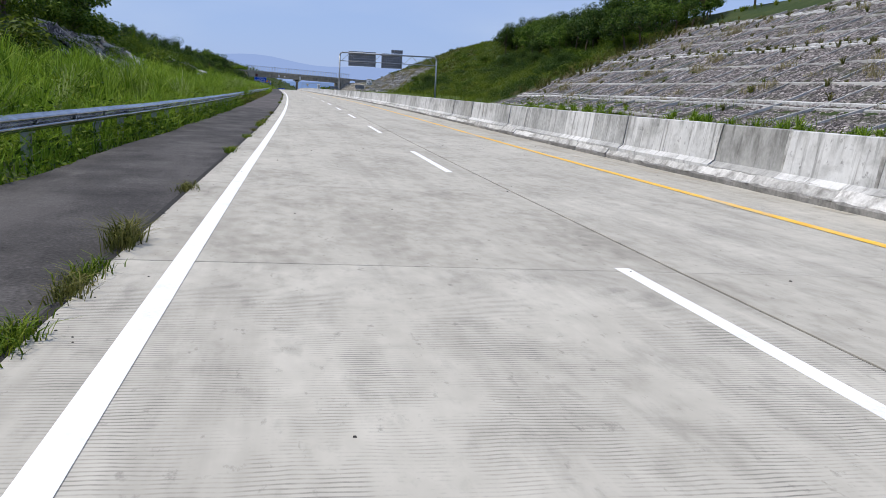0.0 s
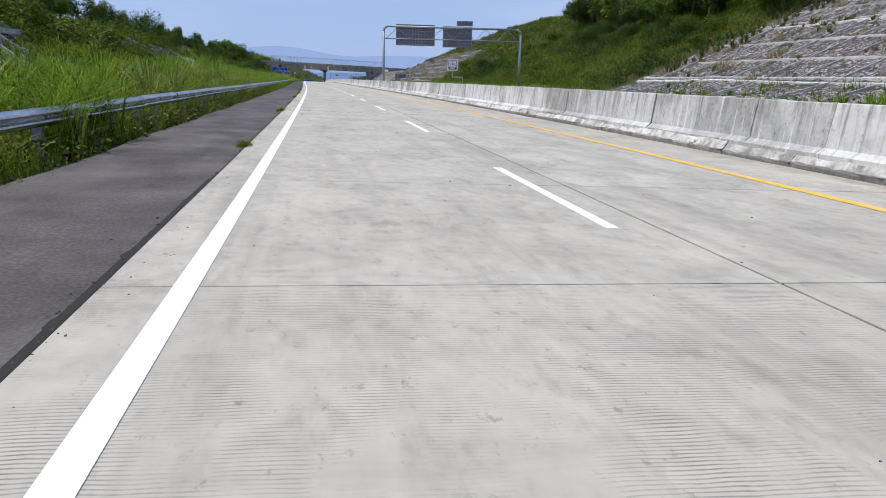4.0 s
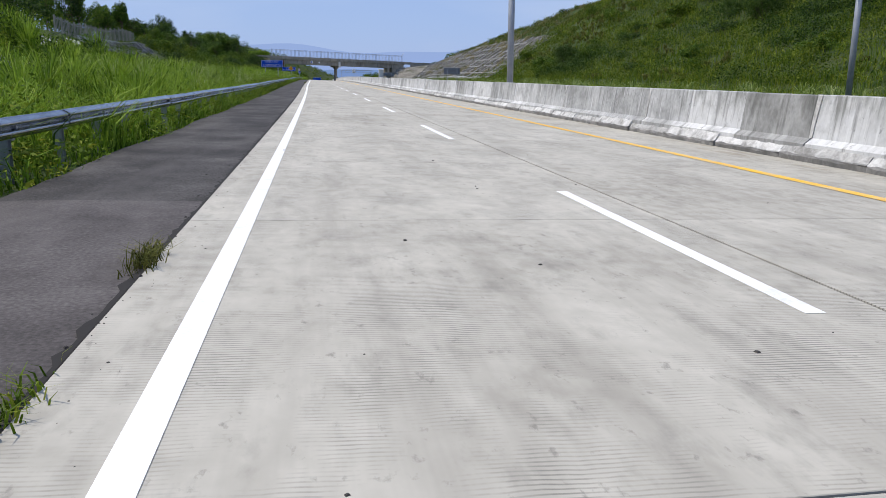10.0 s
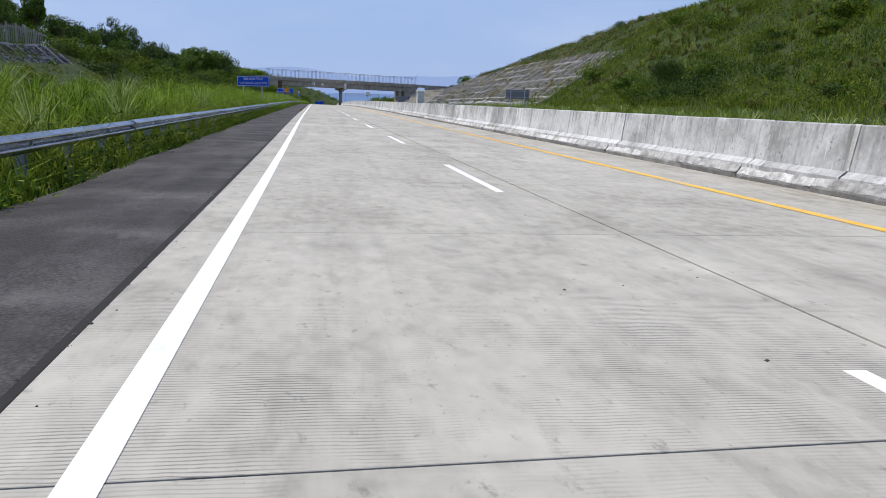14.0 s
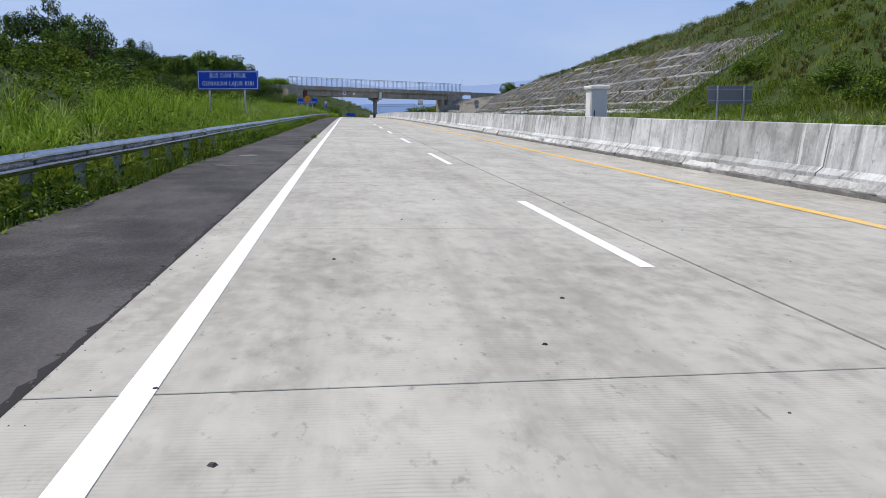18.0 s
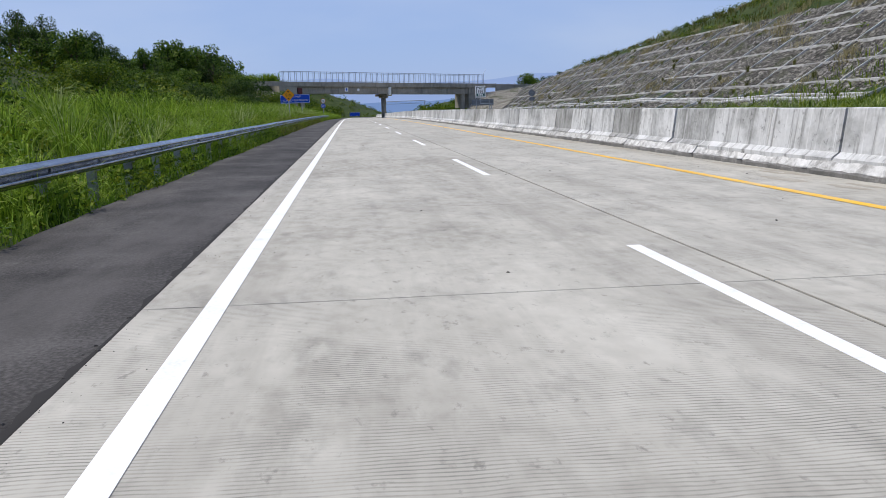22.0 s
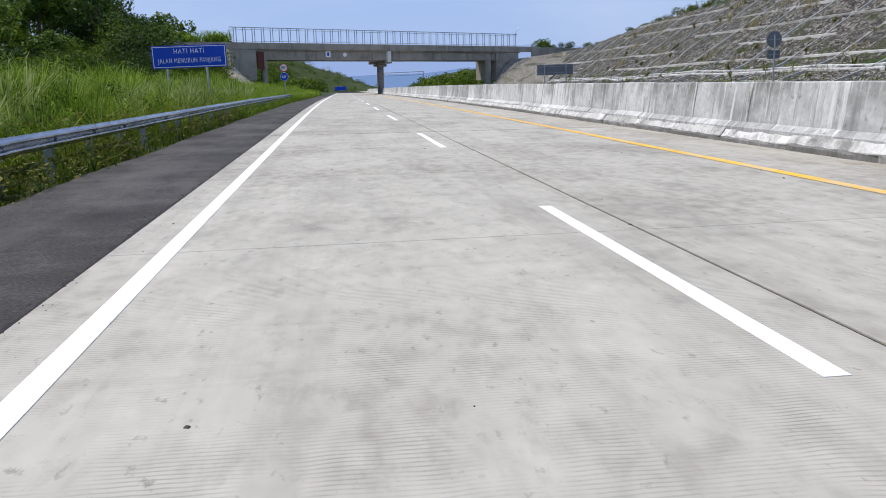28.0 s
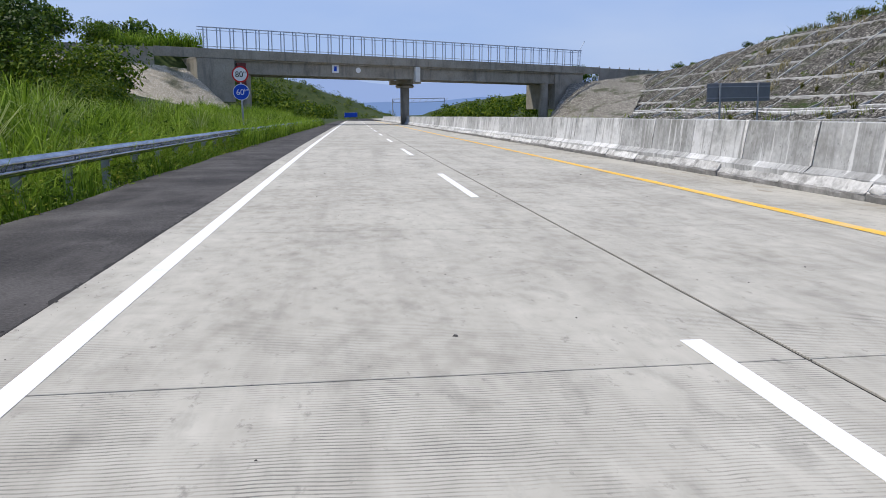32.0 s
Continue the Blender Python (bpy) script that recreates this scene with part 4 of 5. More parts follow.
for zz, rr3 in ((2.55, .085), (2.2, .04), (.25, .045)):
    part("fence_rail", tube(bmesh.new(), (-.8, .12, zz), (LEN, .12, zz), rr3, 6), M_FENCE, bridge)
part("fence_stay", tube(bmesh.new(), (LEN - .6, .12, 2.5), (LEN + .5, .12, 4.1), .06, 6), M_FENCE, bridge, "bent end rail")
for x, w, h, round_ in ((17.9, 1.0, 1.05, False), (21.4, .75, .75, True)):
    if round_:
        part("sign_plate", tube(bmesh.new(), (x, .40, -1.95), (x, .44, -1.95), w / 2, 20), M_SIGNWHITE, bridge)
    else:
        sp = part("sign_plate", boxed(x - w / 2, x + w / 2, .40, .44, -2.4, -1.35), M_SIGNWHITE, bridge)
        part("emblem", boxed(x - .2, x + .2, .39, .40, -2.2, -1.55), M_BLUE, sp, "blue emblem")
for xa, xb, zf in ((-24, -6, .3), (LEN + 4, LEN + 26, -.2)):
    bm = boxed(xa, xb, .05, .2, -3.2, -.1)
    part("approach_wall", bm, M_BRIDGE, bridge)
    for x in np.arange(xa, xb, 2.4):
        part("approach_post", boxed(x - .09, x + .09, -.02, .05, -1.3, .15), M_BRIDGE, bridge)


def pitched(name, corners, nx, ny, label, stone):
    """Stone pitching over a four-cornered slope: each stone a worn block."""
    p = thing(name, Matrix.Identity(4), label, "stone slope", kind="structure")
    a, b, c2, d2 = [Vector(v) for v in corners]
    rr = np.random.RandomState(11)
    co, q = [], []
    for i in range(nx + 1):
        for j in range(ny + 1):
            f, g = i / nx, j / ny
            v = a.lerp(b, f).lerp(d2.lerp(c2, f), g) + Vector((.05 * rr.randn(), .05 * rr.randn(), .05 * rr.randn()))
            co.append(v)
    q = [(i * (ny + 1) + j, (i + 1) * (ny + 1) + j, (i + 1) * (ny + 1) + j + 1, i * (ny + 1) + j + 1) for i in range(nx) for j in range(ny)]
    sheet("stone_face", np.array([tuple(v) for v in co]), q, stone, p, flat=False)
    return p


pitched("stone_pitching_west", (at(-12.3, 441, .6), at(-19.3, 442, 7.3), at(-34, 433, 9.0), at(-25, 424, 3.2)), 40, 40, "pale stone pitching beside the bridge abutment", M_PALE_STONE)
pitched("stone_pitching_east", (at(31, 464, -.4), at(36.5, 470, 5.6), at(52, 474, 7.3), at(37.5, 444, -.3)), 40, 44, "grey stone pitching under the bridge's end", M_PITCH)

# far gantry and blue board beyond the bridge
g2 = thing("sign_gantry", station(640), "distant grey sign gantry beyond the bridge", "gantry")
for u in (15.4, 35):
    part("post", tube(bmesh.new(), (u, 0, -.5), (u, 0, 7.2), .16, 8), M_POST, g2)
part("top_chord", tube(bmesh.new(), (15.4, 0, 7.2), (35, 0, 7.2), .14, 8), M_POST, g2)
part("bottom_chord", tube(bmesh.new(), (15.4, 0, 5.9), (35, 0, 5.9), .08, 8), M_POST, g2)
for u in np.linspace(15.4, 35, 9):
    part("truss_bar", tube(bmesh.new(), (u, 0, 5.9), (u + 1.1, 0, 7.2), .06, 6), M_POST, g2)
board_sign("direction_sign", 700, -3.4, 2.4, 0.7, 2.8, "distant blue board sign beyond the bridge", [], [], (-2.4, 1.4))

# ---- barrier of concrete blocks ----
barrier = thing("median_barrier", Matrix.Identity(4), "stained pale concrete median barrier of blocks on a rough toe", "barrier")
SEG = 2.45
bm = bmesh.new()
pro = [(8.30, -.25), (8.30, .30), (8.43, .40), (8.53, 1.15), (8.545, 1.165), (8.745, 1.165), (8.76, 1.15), (8.86, .40), (8.99, .30), (8.99, -.25)]
ra = [bm.verts.new((a, .005, b)) for a, b in pro]
rb = [bm.verts.new((a, SEG - .005, b)) for a, b in pro]
for i in range(len(pro) - 1):
    bm.faces.new((ra[i], ra[i + 1], rb[i + 1], rb[i]))
bm.faces.new(ra[::-1]), bm.faces.new(rb)
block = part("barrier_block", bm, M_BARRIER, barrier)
bm = bmesh.new()
pro = [(8.20, .02), (8.20, .115), (8.225, .15), (8.33, .29), (8.37, .31), (8.37, .02)]
rr = np.random.RandomState(4)
prev = None
for s2 in np.linspace(.01, SEG - .01, 9):
    ring = [bm.verts.new((a + .008 * rr.randn(), s2, b + .008 * rr.randn())) for a, b in pro]
    if prev:
        for i in range(len(pro) - 1):
            bm.faces.new((prev[i], prev[i + 1], ring[i + 1], ring[i]))
    else:
        bm.faces.new(ring[::-1])
    prev = ring
bm.faces.new(prev)
toe = part("toe_block", bm, M_RAMP, barrier)
bm = bmesh.new()
pro = [(8.19, -.28), (8.165, .075), (8.19, .11), (8.30, .12), (8.30, -.28)]
prev = None
for s2 in np.linspace(.004, SEG - .004, 11):
    ring = [bm.verts.new((a + .012 * rr.randn(), s2, b + .012 * rr.randn())) for a, b in pro]
    if prev:
        for i in range(len(pro) - 1):
            bm.faces.new((prev[i], prev[i + 1], ring[i + 1], ring[i]))
    else:
        bm.faces.new(ring[::-1])
    prev = ring
bm.faces.new(prev)
kerb = part("kerb_block", bm, M_TOE, barrier)
r2 = np.random.RandomState(8)
BASE = FALL * 8.2
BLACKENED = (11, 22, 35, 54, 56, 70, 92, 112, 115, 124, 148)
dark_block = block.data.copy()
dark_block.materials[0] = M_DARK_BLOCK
for i in range(232):
    y0 = -14 + SEG * i
    m = station(y0 + SEG / 2) @ Matrix.Translation((.005 * r2.randn(), -SEG / 2, BASE + .004 * r2.randn())) @ Matrix.Rotation(.002 * r2.randn(), 4, "Z")
    m2 = station(y0 + SEG / 2) @ Matrix.Translation((.012 * r2.randn(), -SEG / 2 + .6, BASE + .01 * r2.randn()))
    if i == 0:
        block.matrix_basis, toe.matrix_basis, kerb.matrix_basis = m, m2, m2
    else:
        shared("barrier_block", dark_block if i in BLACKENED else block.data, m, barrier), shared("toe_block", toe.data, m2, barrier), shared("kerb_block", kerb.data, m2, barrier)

# pale mortar that has been smeared over some of the joints
bm = bmesh.new()
prof = [(8.422, .40), (8.47, .78), (8.523, 1.15), (8.543, 1.171), (8.66, 1.171)]
left, right = [], []
for a, b in prof:
    left.append(bm.verts.new((a - .004, -.035 + .015 * rr.randn(), b + .003))), right.append(bm.verts.new((a - .004, .035 + .015 * rr.randn(), b + .003)))
for i in range(4):
    bm.faces.new((left[i], left[i + 1], right[i + 1], right[i]))
back = bmesh.ops.extrude_face_region(bm, geom=list(bm.faces))
for v in [g for g in back["geom"] if isinstance(g, bmesh.types.BMVert)]:
    v.co.x += .012
seal = part("mortar_joint", bm, M_RAMP, barrier, "pale smeared mortar")
first = True
for i in range(1, 160):
    if r2.rand() < .36:
        m = station(-14 + SEG * i) @ Matrix.Translation((0, 0, BASE)) @ Matrix.Diagonal((1, .5 + 1.1 * r2.rand(), 1, 1))
        if first:
            seal.matrix_basis, first = m, False
        else:
            shared("mortar_joint", seal.data, m, barrier)

# ---- vegetation ----
def blades(name, base, height, width, lean, mat, label, category, rs, bend=.55):
    """Grass: a bent tapering blade at each place."""
    n = len(base)
    a = rs.rand(n) * 2 * np.pi
    side = np.stack([np.cos(a), np.sin(a), np.zeros(n)], 1) * (width / 2)[:, None]
    b = rs.rand(n) * 2 * np.pi
    out = np.stack([np.cos(b), np.sin(b), np.zeros(n)], 1) * (lean * height)[:, None]
    up = np.zeros((n, 3))
    up[:, 2] = height
    p1, p2 = base + out * .22 + up * bend, base + out + up * (1 - .35 * lean)[:, None]
    co = np.stack([base - side, base + side, p1 - side * .8, p1 + side * .8, p2 - side * .12, p2 + side * .12], 1).reshape(-1, 3)
    k = np.arange(n)[:, None] * 6
    q = np.concatenate([k + np.array([[0, 1, 3, 2]]), k + np.array([[2, 3, 5, 4]])])
    return tagged(sheet(name, co, q, mat), label, category, kind="stuff")


def strewn(rs, n, u0, u1, y0, y1):
    u, y = u0 + (u1 - u0) * rs.rand(n), y0 + (y1 - y0) * rs.rand(n)
    return u, y


def placed(u, y, sink=.03):
    return np.stack([u + C(y), y, Z(y) + ground(u, y) - sink], 1)


def clumped(rs, n, u0, u1, y0, y1, per, spread):
    k = max(1, n // per)
    cu, cyy = strewn(rs, k, u0, u1, y0, y1)
    size = .6 + .8 * rs.rand(k)
    i = rs.randint(0, k, n)
    return cu[i] + spread * rs.randn(n), cyy[i] + spread * 1.3 * rs.randn(n), size[i]


rs = np.random.RandomState(21)


def herbs(name, u, y, lift, size, label, mat):
    """Low leafy plants: small leaves strewn at the given places and heights."""
    n = len(u)
    p = placed(u, y, 0) + np.stack([np.zeros(n), np.zeros(n), lift], 1)
    nrm = rs.randn(n, 3) * .6 + np.array([0, 0, 1])
    nrm /= np.linalg.norm(nrm, axis=1)[:, None]
    t = np.cross(nrm, rs.randn(n, 3))
    t /= np.linalg.norm(t, axis=1)[:, None]
    b = np.cross(nrm, t)
    s = size[:, None]
    co = np.stack([p - t * s, p - b * s * .5, p + t * s, p + b * s * .5], 1).reshape(-1, 3)
    return tagged(sheet(name, co, np.arange(n * 4).reshape(-1, 4), mat), label, "weeds", kind="stuff")


def tussocks(name, cu, cyy, per, length, mat, label, lean=1.0, width=.022):
    """Clumps of long grass: arching blades that spring from each clump's foot."""
    k = len(cu)
    i = np.repeat(np.arange(k), per)
    n = len(i)
    a, f = rs.rand(n) * 2 * np.pi, (.12 + .75 * rs.rand(n)) * lean
    L = length[i] * (.55 + .5 * rs.rand(n))
    d = np.stack([np.cos(a), np.sin(a)], 1)
    u, y = cu[i] + .16 * d[:, 0] * rs.rand(n), cyy[i] + .16 * d[:, 1] * rs.rand(n)
    p0 = placed(u, y, .05)
    out = np.concatenate([d, np.zeros((n, 1))], 1)
    up = np.array([[0, 0, 1.]])
    p1 = p0 + out * (.16 * L * f)[:, None] + up * (.55 * L)[:, None]
    p2 = p0 + out * (.50 * L * f)[:, None] + up * (L * (.88 - .12 * f))[:, None]
    p3 = p0 + out * (1.0 * L * f)[:, None] + up * (L * (1.0 - .48 * f))[:, None]
    b = a + 1.57 + .9 * rs.randn(n)
    s = np.stack([np.cos(b), np.sin(b), np.zeros(n)], 1) * (width * (.5 + .5 * rs.rand(n)))[:, None]
    co = np.stack([p0 - s * .6, p0 + s * .6, p1 - s, p1 + s, p2 - s * .7, p2 + s * .7, p3 - s * .1, p3 + s * .1], 1).reshape(-1, 3)
    k8 = np.arange(n)[:, None] * 8
    q = np.concatenate([k8 + np.array([[0, 1, 3, 2]]), k8 + np.array([[2, 3, 5, 4]]), k8 + np.array([[4, 5, 7, 6]])])
    return tagged(sheet(name, co, q, mat), label, "grass", kind="stuff")


def bare(y):
    """One where stone lies open on the near bank, and just before it."""
    return smooth(40, 52, y) * (1 - smooth(92, 98, y)) + smooth(112, 122, y) * (1 - smooth(152, 158, y)) + smooth(182, 192, y) * (1 - smooth(236, 244, y))


for j in range(8):
    y0, y1 = -8 + 57 * j, 49 + 57 * j
    k = 230 if j < 7 else 150
    cu, cyy = strewn(rs, k, -9.5, -4.95, y0, y1)
    tussocks("tall_grass", cu, cyy, 50, (.8 + 1.25 * rs.rand(k)) * (.75 + .4 * smooth(4.8, 7.5, -cu)) * (.95 + .25 * wave(cu, cyy, 5.0)), M_GRASS, "tall arching bright green grass on the bank behind the guardrail", width=.016)
    cu, cyy = strewn(rs, 24, -10.5, -4.9, y0, y1)
    tussocks("cane_grass", cu, cyy, 70, 1.1 + 1.0 * rs.rand(24), M_CANE, "large pale tussock of cane grass behind the guardrail", .95, .014)
    cu, cyy = strewn(rs, k - 40, -16.5, -9.0, y0, y1)
    tussocks("tall_grass", cu, cyy, 38, (1.1 + 1.2 * rs.rand(k - 40)) * (1 + .2 * wave(cu, cyy, 5.0)) * (1 - .6 * bare(cyy) * smooth(8.5, 11, -cu)), M_GRASS, "tall green cane grass higher up the bank", width=.022)
    u, y, sz = clumped(rs, 3800, -12, -4.6, y0, y1, 30, .5)
    u = np.minimum(u, -4.4)
    blades("short_grass", placed(u, y), (.3 + .5 * rs.rand(len(u))) * sz, .02 + .03 * rs.rand(len(u)), .3 + .6 * rs.rand(len(u)), M_WEED, "short green grass between the tall clumps", "grass", rs)
    u, y, sz = clumped(rs, 11000, -5.2, -3.5, y0, y1, 22, .13)
    u = np.clip(u, -5.4, -3.22 - .1 * rs.rand(len(u)))
    h = (.14 + .42 * rs.rand(len(u))) * sz * (.45 + .9 * smooth(3.36, 3.75, -u)) * (1.08 + .35 * wave(u, y, 3.1)) * (1 + .5 * smooth(3.98, 4.15, -u))
    blades("verge_weeds", placed(u, y), h, .012 + .022 * rs.rand(len(u)), .35 + .6 * rs.rand(len(u)), M_WEED if j % 2 else M_GRASS, "green weeds under the guardrail", "weeds", rs, .5)
    u, y, sz = clumped(rs, 17000, -4.9, -3.45, y0, y1, 50, .17)
    u = np.clip(u, -6, -3.36)
    herbs("leafy_weeds", u, y, np.minimum((.05 + .56 * rs.rand(len(u)) ** 1.1) * sz * (.45 + .75 * smooth(3.36, 3.75, -u)), np.where(u > -3.95, .40, 1.0)), .024 + .034 * rs.rand(len(u)), "leafy weeds along the shoulder's edge", (M_BUSH, M_DULL, M_WEED, M_BUSH)[j % 4])
    k = 60
    cu, cyy = strewn(rs, k, -9.5, -4.8, y0, y1)
    i = np.repeat(np.arange(k), 90)
    n = len(i)
    herbs("leafy_herbs", cu[i] + .35 * rs.randn(n), cyy[i] + .45 * rs.randn(n), (.15 + .95 * rs.rand(n)) * (.5 + .8 * rs.rand(k))[i], .03 + .04 * rs.rand(n), "broad-leaved yellow-green herbs among the tall grass", M_BUSH)
# tufts that hang over the rail
for uc, yc, n, hh in ((-3.95, 9.5, 240, .9), (-4.0, 13, 160, .7), (-4.05, 57, 420, 1.5), (-4.1, 59, 420, 1.7), (-4.0, 134, 160, .8), (-3.9, 238, 260, .9), (-4.0, 243, 220, .9), (-3.95, 228, 200, .8), (-3.95, 277, 200, .8), (-4.0, 248, 200, .85), (-4.0, 292, 150, .8)):
    u, y = uc + .16 * rs.randn(n), yc + .22 * rs.randn(n)
    blades("rail_tuft", placed(u, y), hh * (.5 + .6 * rs.rand(n)), .010 + .014 * rs.rand(n), .3 + .6 * rs.rand(n), M_GRASS, "tuft of grass growing through the guardrail", "grass", rs)
u, y, sz = clumped(rs, 16000, -4.6, -3.6, 372, 452, 30, .2)
blades("tall_grass", placed(u, y), (.4 + .8 * rs.rand(len(u))) * sz, .015 + .02 * rs.rand(len(u)), .25 + .6 * rs.rand(len(u)), M_GRASS, "tall grass that has overgrown the end of the guardrail", "grass", rs)

# weeds in the joint between the shoulder and the slabs
for k2, (yc, n, hh) in enumerate(((6.2, 330, .30), (5.2, 160, .15), (4.7, 200, .16), (3.8, 220, .17), (9.6, 160, .15), (15.3, 220, .17), (16.2, 60, .1), (20, 130, .16), (23, 80, .13), (25.7, 160, .19), (26.6, 220, .20), (27.7, 260, .20), (29.9, 160, .15),
                                  (33, 70, .12), (37, 160, .20), (58.4, 260, .17), (72.1, 150, .22), (73.7, 60, .16), (80.5, 60, .12), (91.7, 180, .14), (92.8, 160, .16), (95, 50, .1), (101.9, 120, .13), (104, 60, .1), (105.8, 180, .18), (113, 120, .14), (115.4, 200, .2), (224.9, 40, .28), (230.5, 160, .2), (231.6, 160, .2), (231.4, 14, .36))):
    u, y = -1.45 + .05 * rs.randn(n), yc + .16 * rs.randn(n)
    u = u - .02
    blades("joint_weeds", np.stack([u + C(y), y, Z(y) + FALL * u - .02], 1), hh * (.35 + .75 * rs.rand(n)), .005 + .009 * rs.rand(n), .5 + .7 * rs.rand(n), (M_DULL, M_WEED, M_STRAW)[k2 % 3 if k2 in (0, 16, 20, 27) else k2 % 2], "small clump of weeds growing in the joint beside the asphalt", "weeds", rs, .5)
# grass on the far side
for y0, y1, n in ((-10, 150, 2600), (150, 303, 22000), (303, 470, 2200)):
    u, y, sz = clumped(rs, n, 24.5, 41.5, y0, y1, 20, .6)
    blades("hill_grass", placed(u, y), (.5 + .8 * rs.rand(n)) * sz, .03 + .04 * rs.rand(n), .2 + .5 * rs.rand(n), M_WEED, "rough grass below the cut slope", "grass", rs)
u, y, sz = clumped(rs, 30000, 40, 78, 148, 306, 20, .9)
blades("hill_grass", placed(u, y), (.5 + .8 * rs.rand(len(u))) * sz, .05 + .07 * rs.rand(len(u)), .3 + .6 * rs.rand(len(u)), M_WEED, "rough green growth over the hillside", "grass", rs)
for a0, a1 in ((15, 150), (303, 440)):
    u, y, sz = clumped(rs, 5000, 41, 72, a0, a1, 60, .5)
    blades("slope_weeds", placed(u, y), (.5 + .7 * rs.rand(len(u))) * sz, .04 + .05 * rs.rand(len(u)), .3 + .5 * rs.rand(len(u)), M_STRAW, "dry weeds between the crib beams", "weeds", rs)


def leaves(rs, centres, radii, count, size):
    """Leaf quads strewn through lumps, denser to the outside."""
    w = radii ** 2 / (radii ** 2).sum()
    i = rs.choice(len(centres), count, p=w)
    d = rs.randn(count, 3)
    d /= np.linalg.norm(d, axis=1)[:, None]
    p = centres[i] + d * (radii[i] * (.55 + .5 * rs.rand(count) ** .6))[:, None] * np.array([1, 1, .85])
    nrm = d + .7 * rs.randn(count, 3) + np.array([0, 0, .5])
    nrm /= np.linalg.norm(nrm, axis=1)[:, None]
    t = np.cross(nrm, rs.randn(count, 3))
    t /= np.linalg.norm(t, axis=1)[:, None]
    b = np.cross(nrm, t)
    s = size * (.6 + .8 * rs.rand(count))[:, None]
    co = np.stack([p - t * s, p - b * s * .45, p + t * s, p + b * s * .45], 1).reshape(-1, 3)
    return co, np.arange(count * 4).reshape(-1, 4)


def make_tree(rs, height, spread, lumps, count, size, mat, name, label, category):
    tr = thing(name, Matrix.Identity(4), label, category)
    trunk_h = height * .55
    bm = bmesh.new()
    lean = rs.randn(2) * .06 * height
    tube(bm, (0, 0, -.4), (lean[0] * .5, lean[1] * .5, trunk_h * .6), .028 * height, 8, .02 * height)
    tube(bm, (lean[0] * .5, lean[1] * .5, trunk_h * .6), (lean[0], lean[1], height * .8), .02 * height, 7, .008 * height)
    cen, rad = [], []
    for i in range(lumps):
        a, f = rs.rand() * 6.28, rs.rand() ** .5
        zc = height * (.42 + .5 * rs.rand())
        rr = spread * f * (1.15 - abs(zc / height - .6))
        c = np.array([lean[0] + rr * math.cos(a), lean[1] + rr * math.sin(a), zc])
        cen.append(c), rad.append(spread * (.28 + .28 * rs.rand()))
        z0 = min(height * (.3 + .35 * rs.rand()), zc)
        tube(bm, (lean[0] * .6, lean[1] * .6, z0), tuple(c), .011 * height, 5, .004 * height)
    part("trunk", bm, M_BARK, tr)
    co, q = leaves(rs, np.array(cen), np.array(rad), count, size)
    sheet("crown", co, q, mat, tr)
    return tr


def make_bush(rs, height, spread, lumps, count, size, mat, name, label):
    b = thing(name, Matrix.Identity(4), label, "bush")
    bm = bmesh.new()
    cen, rad = [], []
    for i in range(lumps):
        a, f = rs.rand() * 6.28, rs.rand() ** .5
        c = np.array([spread * .75 * f * math.cos(a), spread * .75 * f * math.sin(a), height * (.2 + .6 * rs.rand() * (1.1 - .5 * f))])
        cen.append(c), rad.append(spread * (.25 + .25 * rs.rand()))
        tube(bm, (0, 0, -.2), tuple(c), .035, 5, .012)
    part("stem", bm, M_BARK, b)
    co, q = leaves(rs, np.array(cen), np.array(rad), count, size)
    co[:, 2] = np.maximum(co[:, 2], -.1)
    sheet("foliage", co, q, mat, b)
    return b


def thicket(name, spots, per, size, mat, label, category="bush"):
    """Growth that nobody could count: leaves in lumps at (u, y, radius, height) spots, in one mesh."""
    sp = np.array(spots)
    k = len(sp)
    lumps = 5
    cen = np.repeat(placed(sp[:, 0], sp[:, 1], 0), lumps, 0)
    r, h = np.repeat(sp[:, 2], lumps), np.repeat(sp[:, 3], lumps)
    d = rs.randn(k * lumps, 3) * .45
    cen = cen + np.stack([d[:, 0] * r, d[:, 1] * r, h * (.15 + .65 * rs.rand(k * lumps))], 1)
    co, q = leaves(rs, cen, .6 * r * (.6 + .5 * rs.rand(k * lumps)), per * k, size)
    return tagged(sheet(name, co, q, mat), label, category, kind="stuff")


def scatter(n, u0, u1, y0, y1, r0, r1, h0, h1):
    return [(u0 + (u1 - u0) * rs.rand(), y0 + (y1 - y0) * rs.rand(), r0 + (r1 - r0) * rs.rand(), h0 + (h1 - h0) * rs.rand()) for _ in range(n)]


rs = np.random.RandomState(40)
TREES = [make_tree(rs, 6 + rs.rand() * 2, 2.3 + rs.rand(), 12 + i, 1900, .21, M_DEEP if i % 2 else M_LEAF, "tree", "dark green broadleaf tree on the bank", "tree") for i in range(5)]
BUSHES = [make_bush(rs, 2.0 + rs.rand(), 1.7 + .5 * rs.rand(), 12, 1550, .12, (M_BUSH, M_HILL, M_DEEP, M_BUSH, M_LEAF)[i], "bush", "dense green bush on the slope") for i in range(5)]
for ob in TREES:
    tagged(ob, "dark green broadleaf tree on the bank", "tree", "trees along the cutting")
for ob in BUSHES:
    tagged(ob, "dense green bush on the slope", "bush", "bushes on the slopes")
SHRUBS = [make_bush(rs, 4.6, 3.2, 26, 9500, .095, M_DEEP if i else M_BUSH, "shrub", "large rounded dark green shrub on the bank") for i in range(2)]
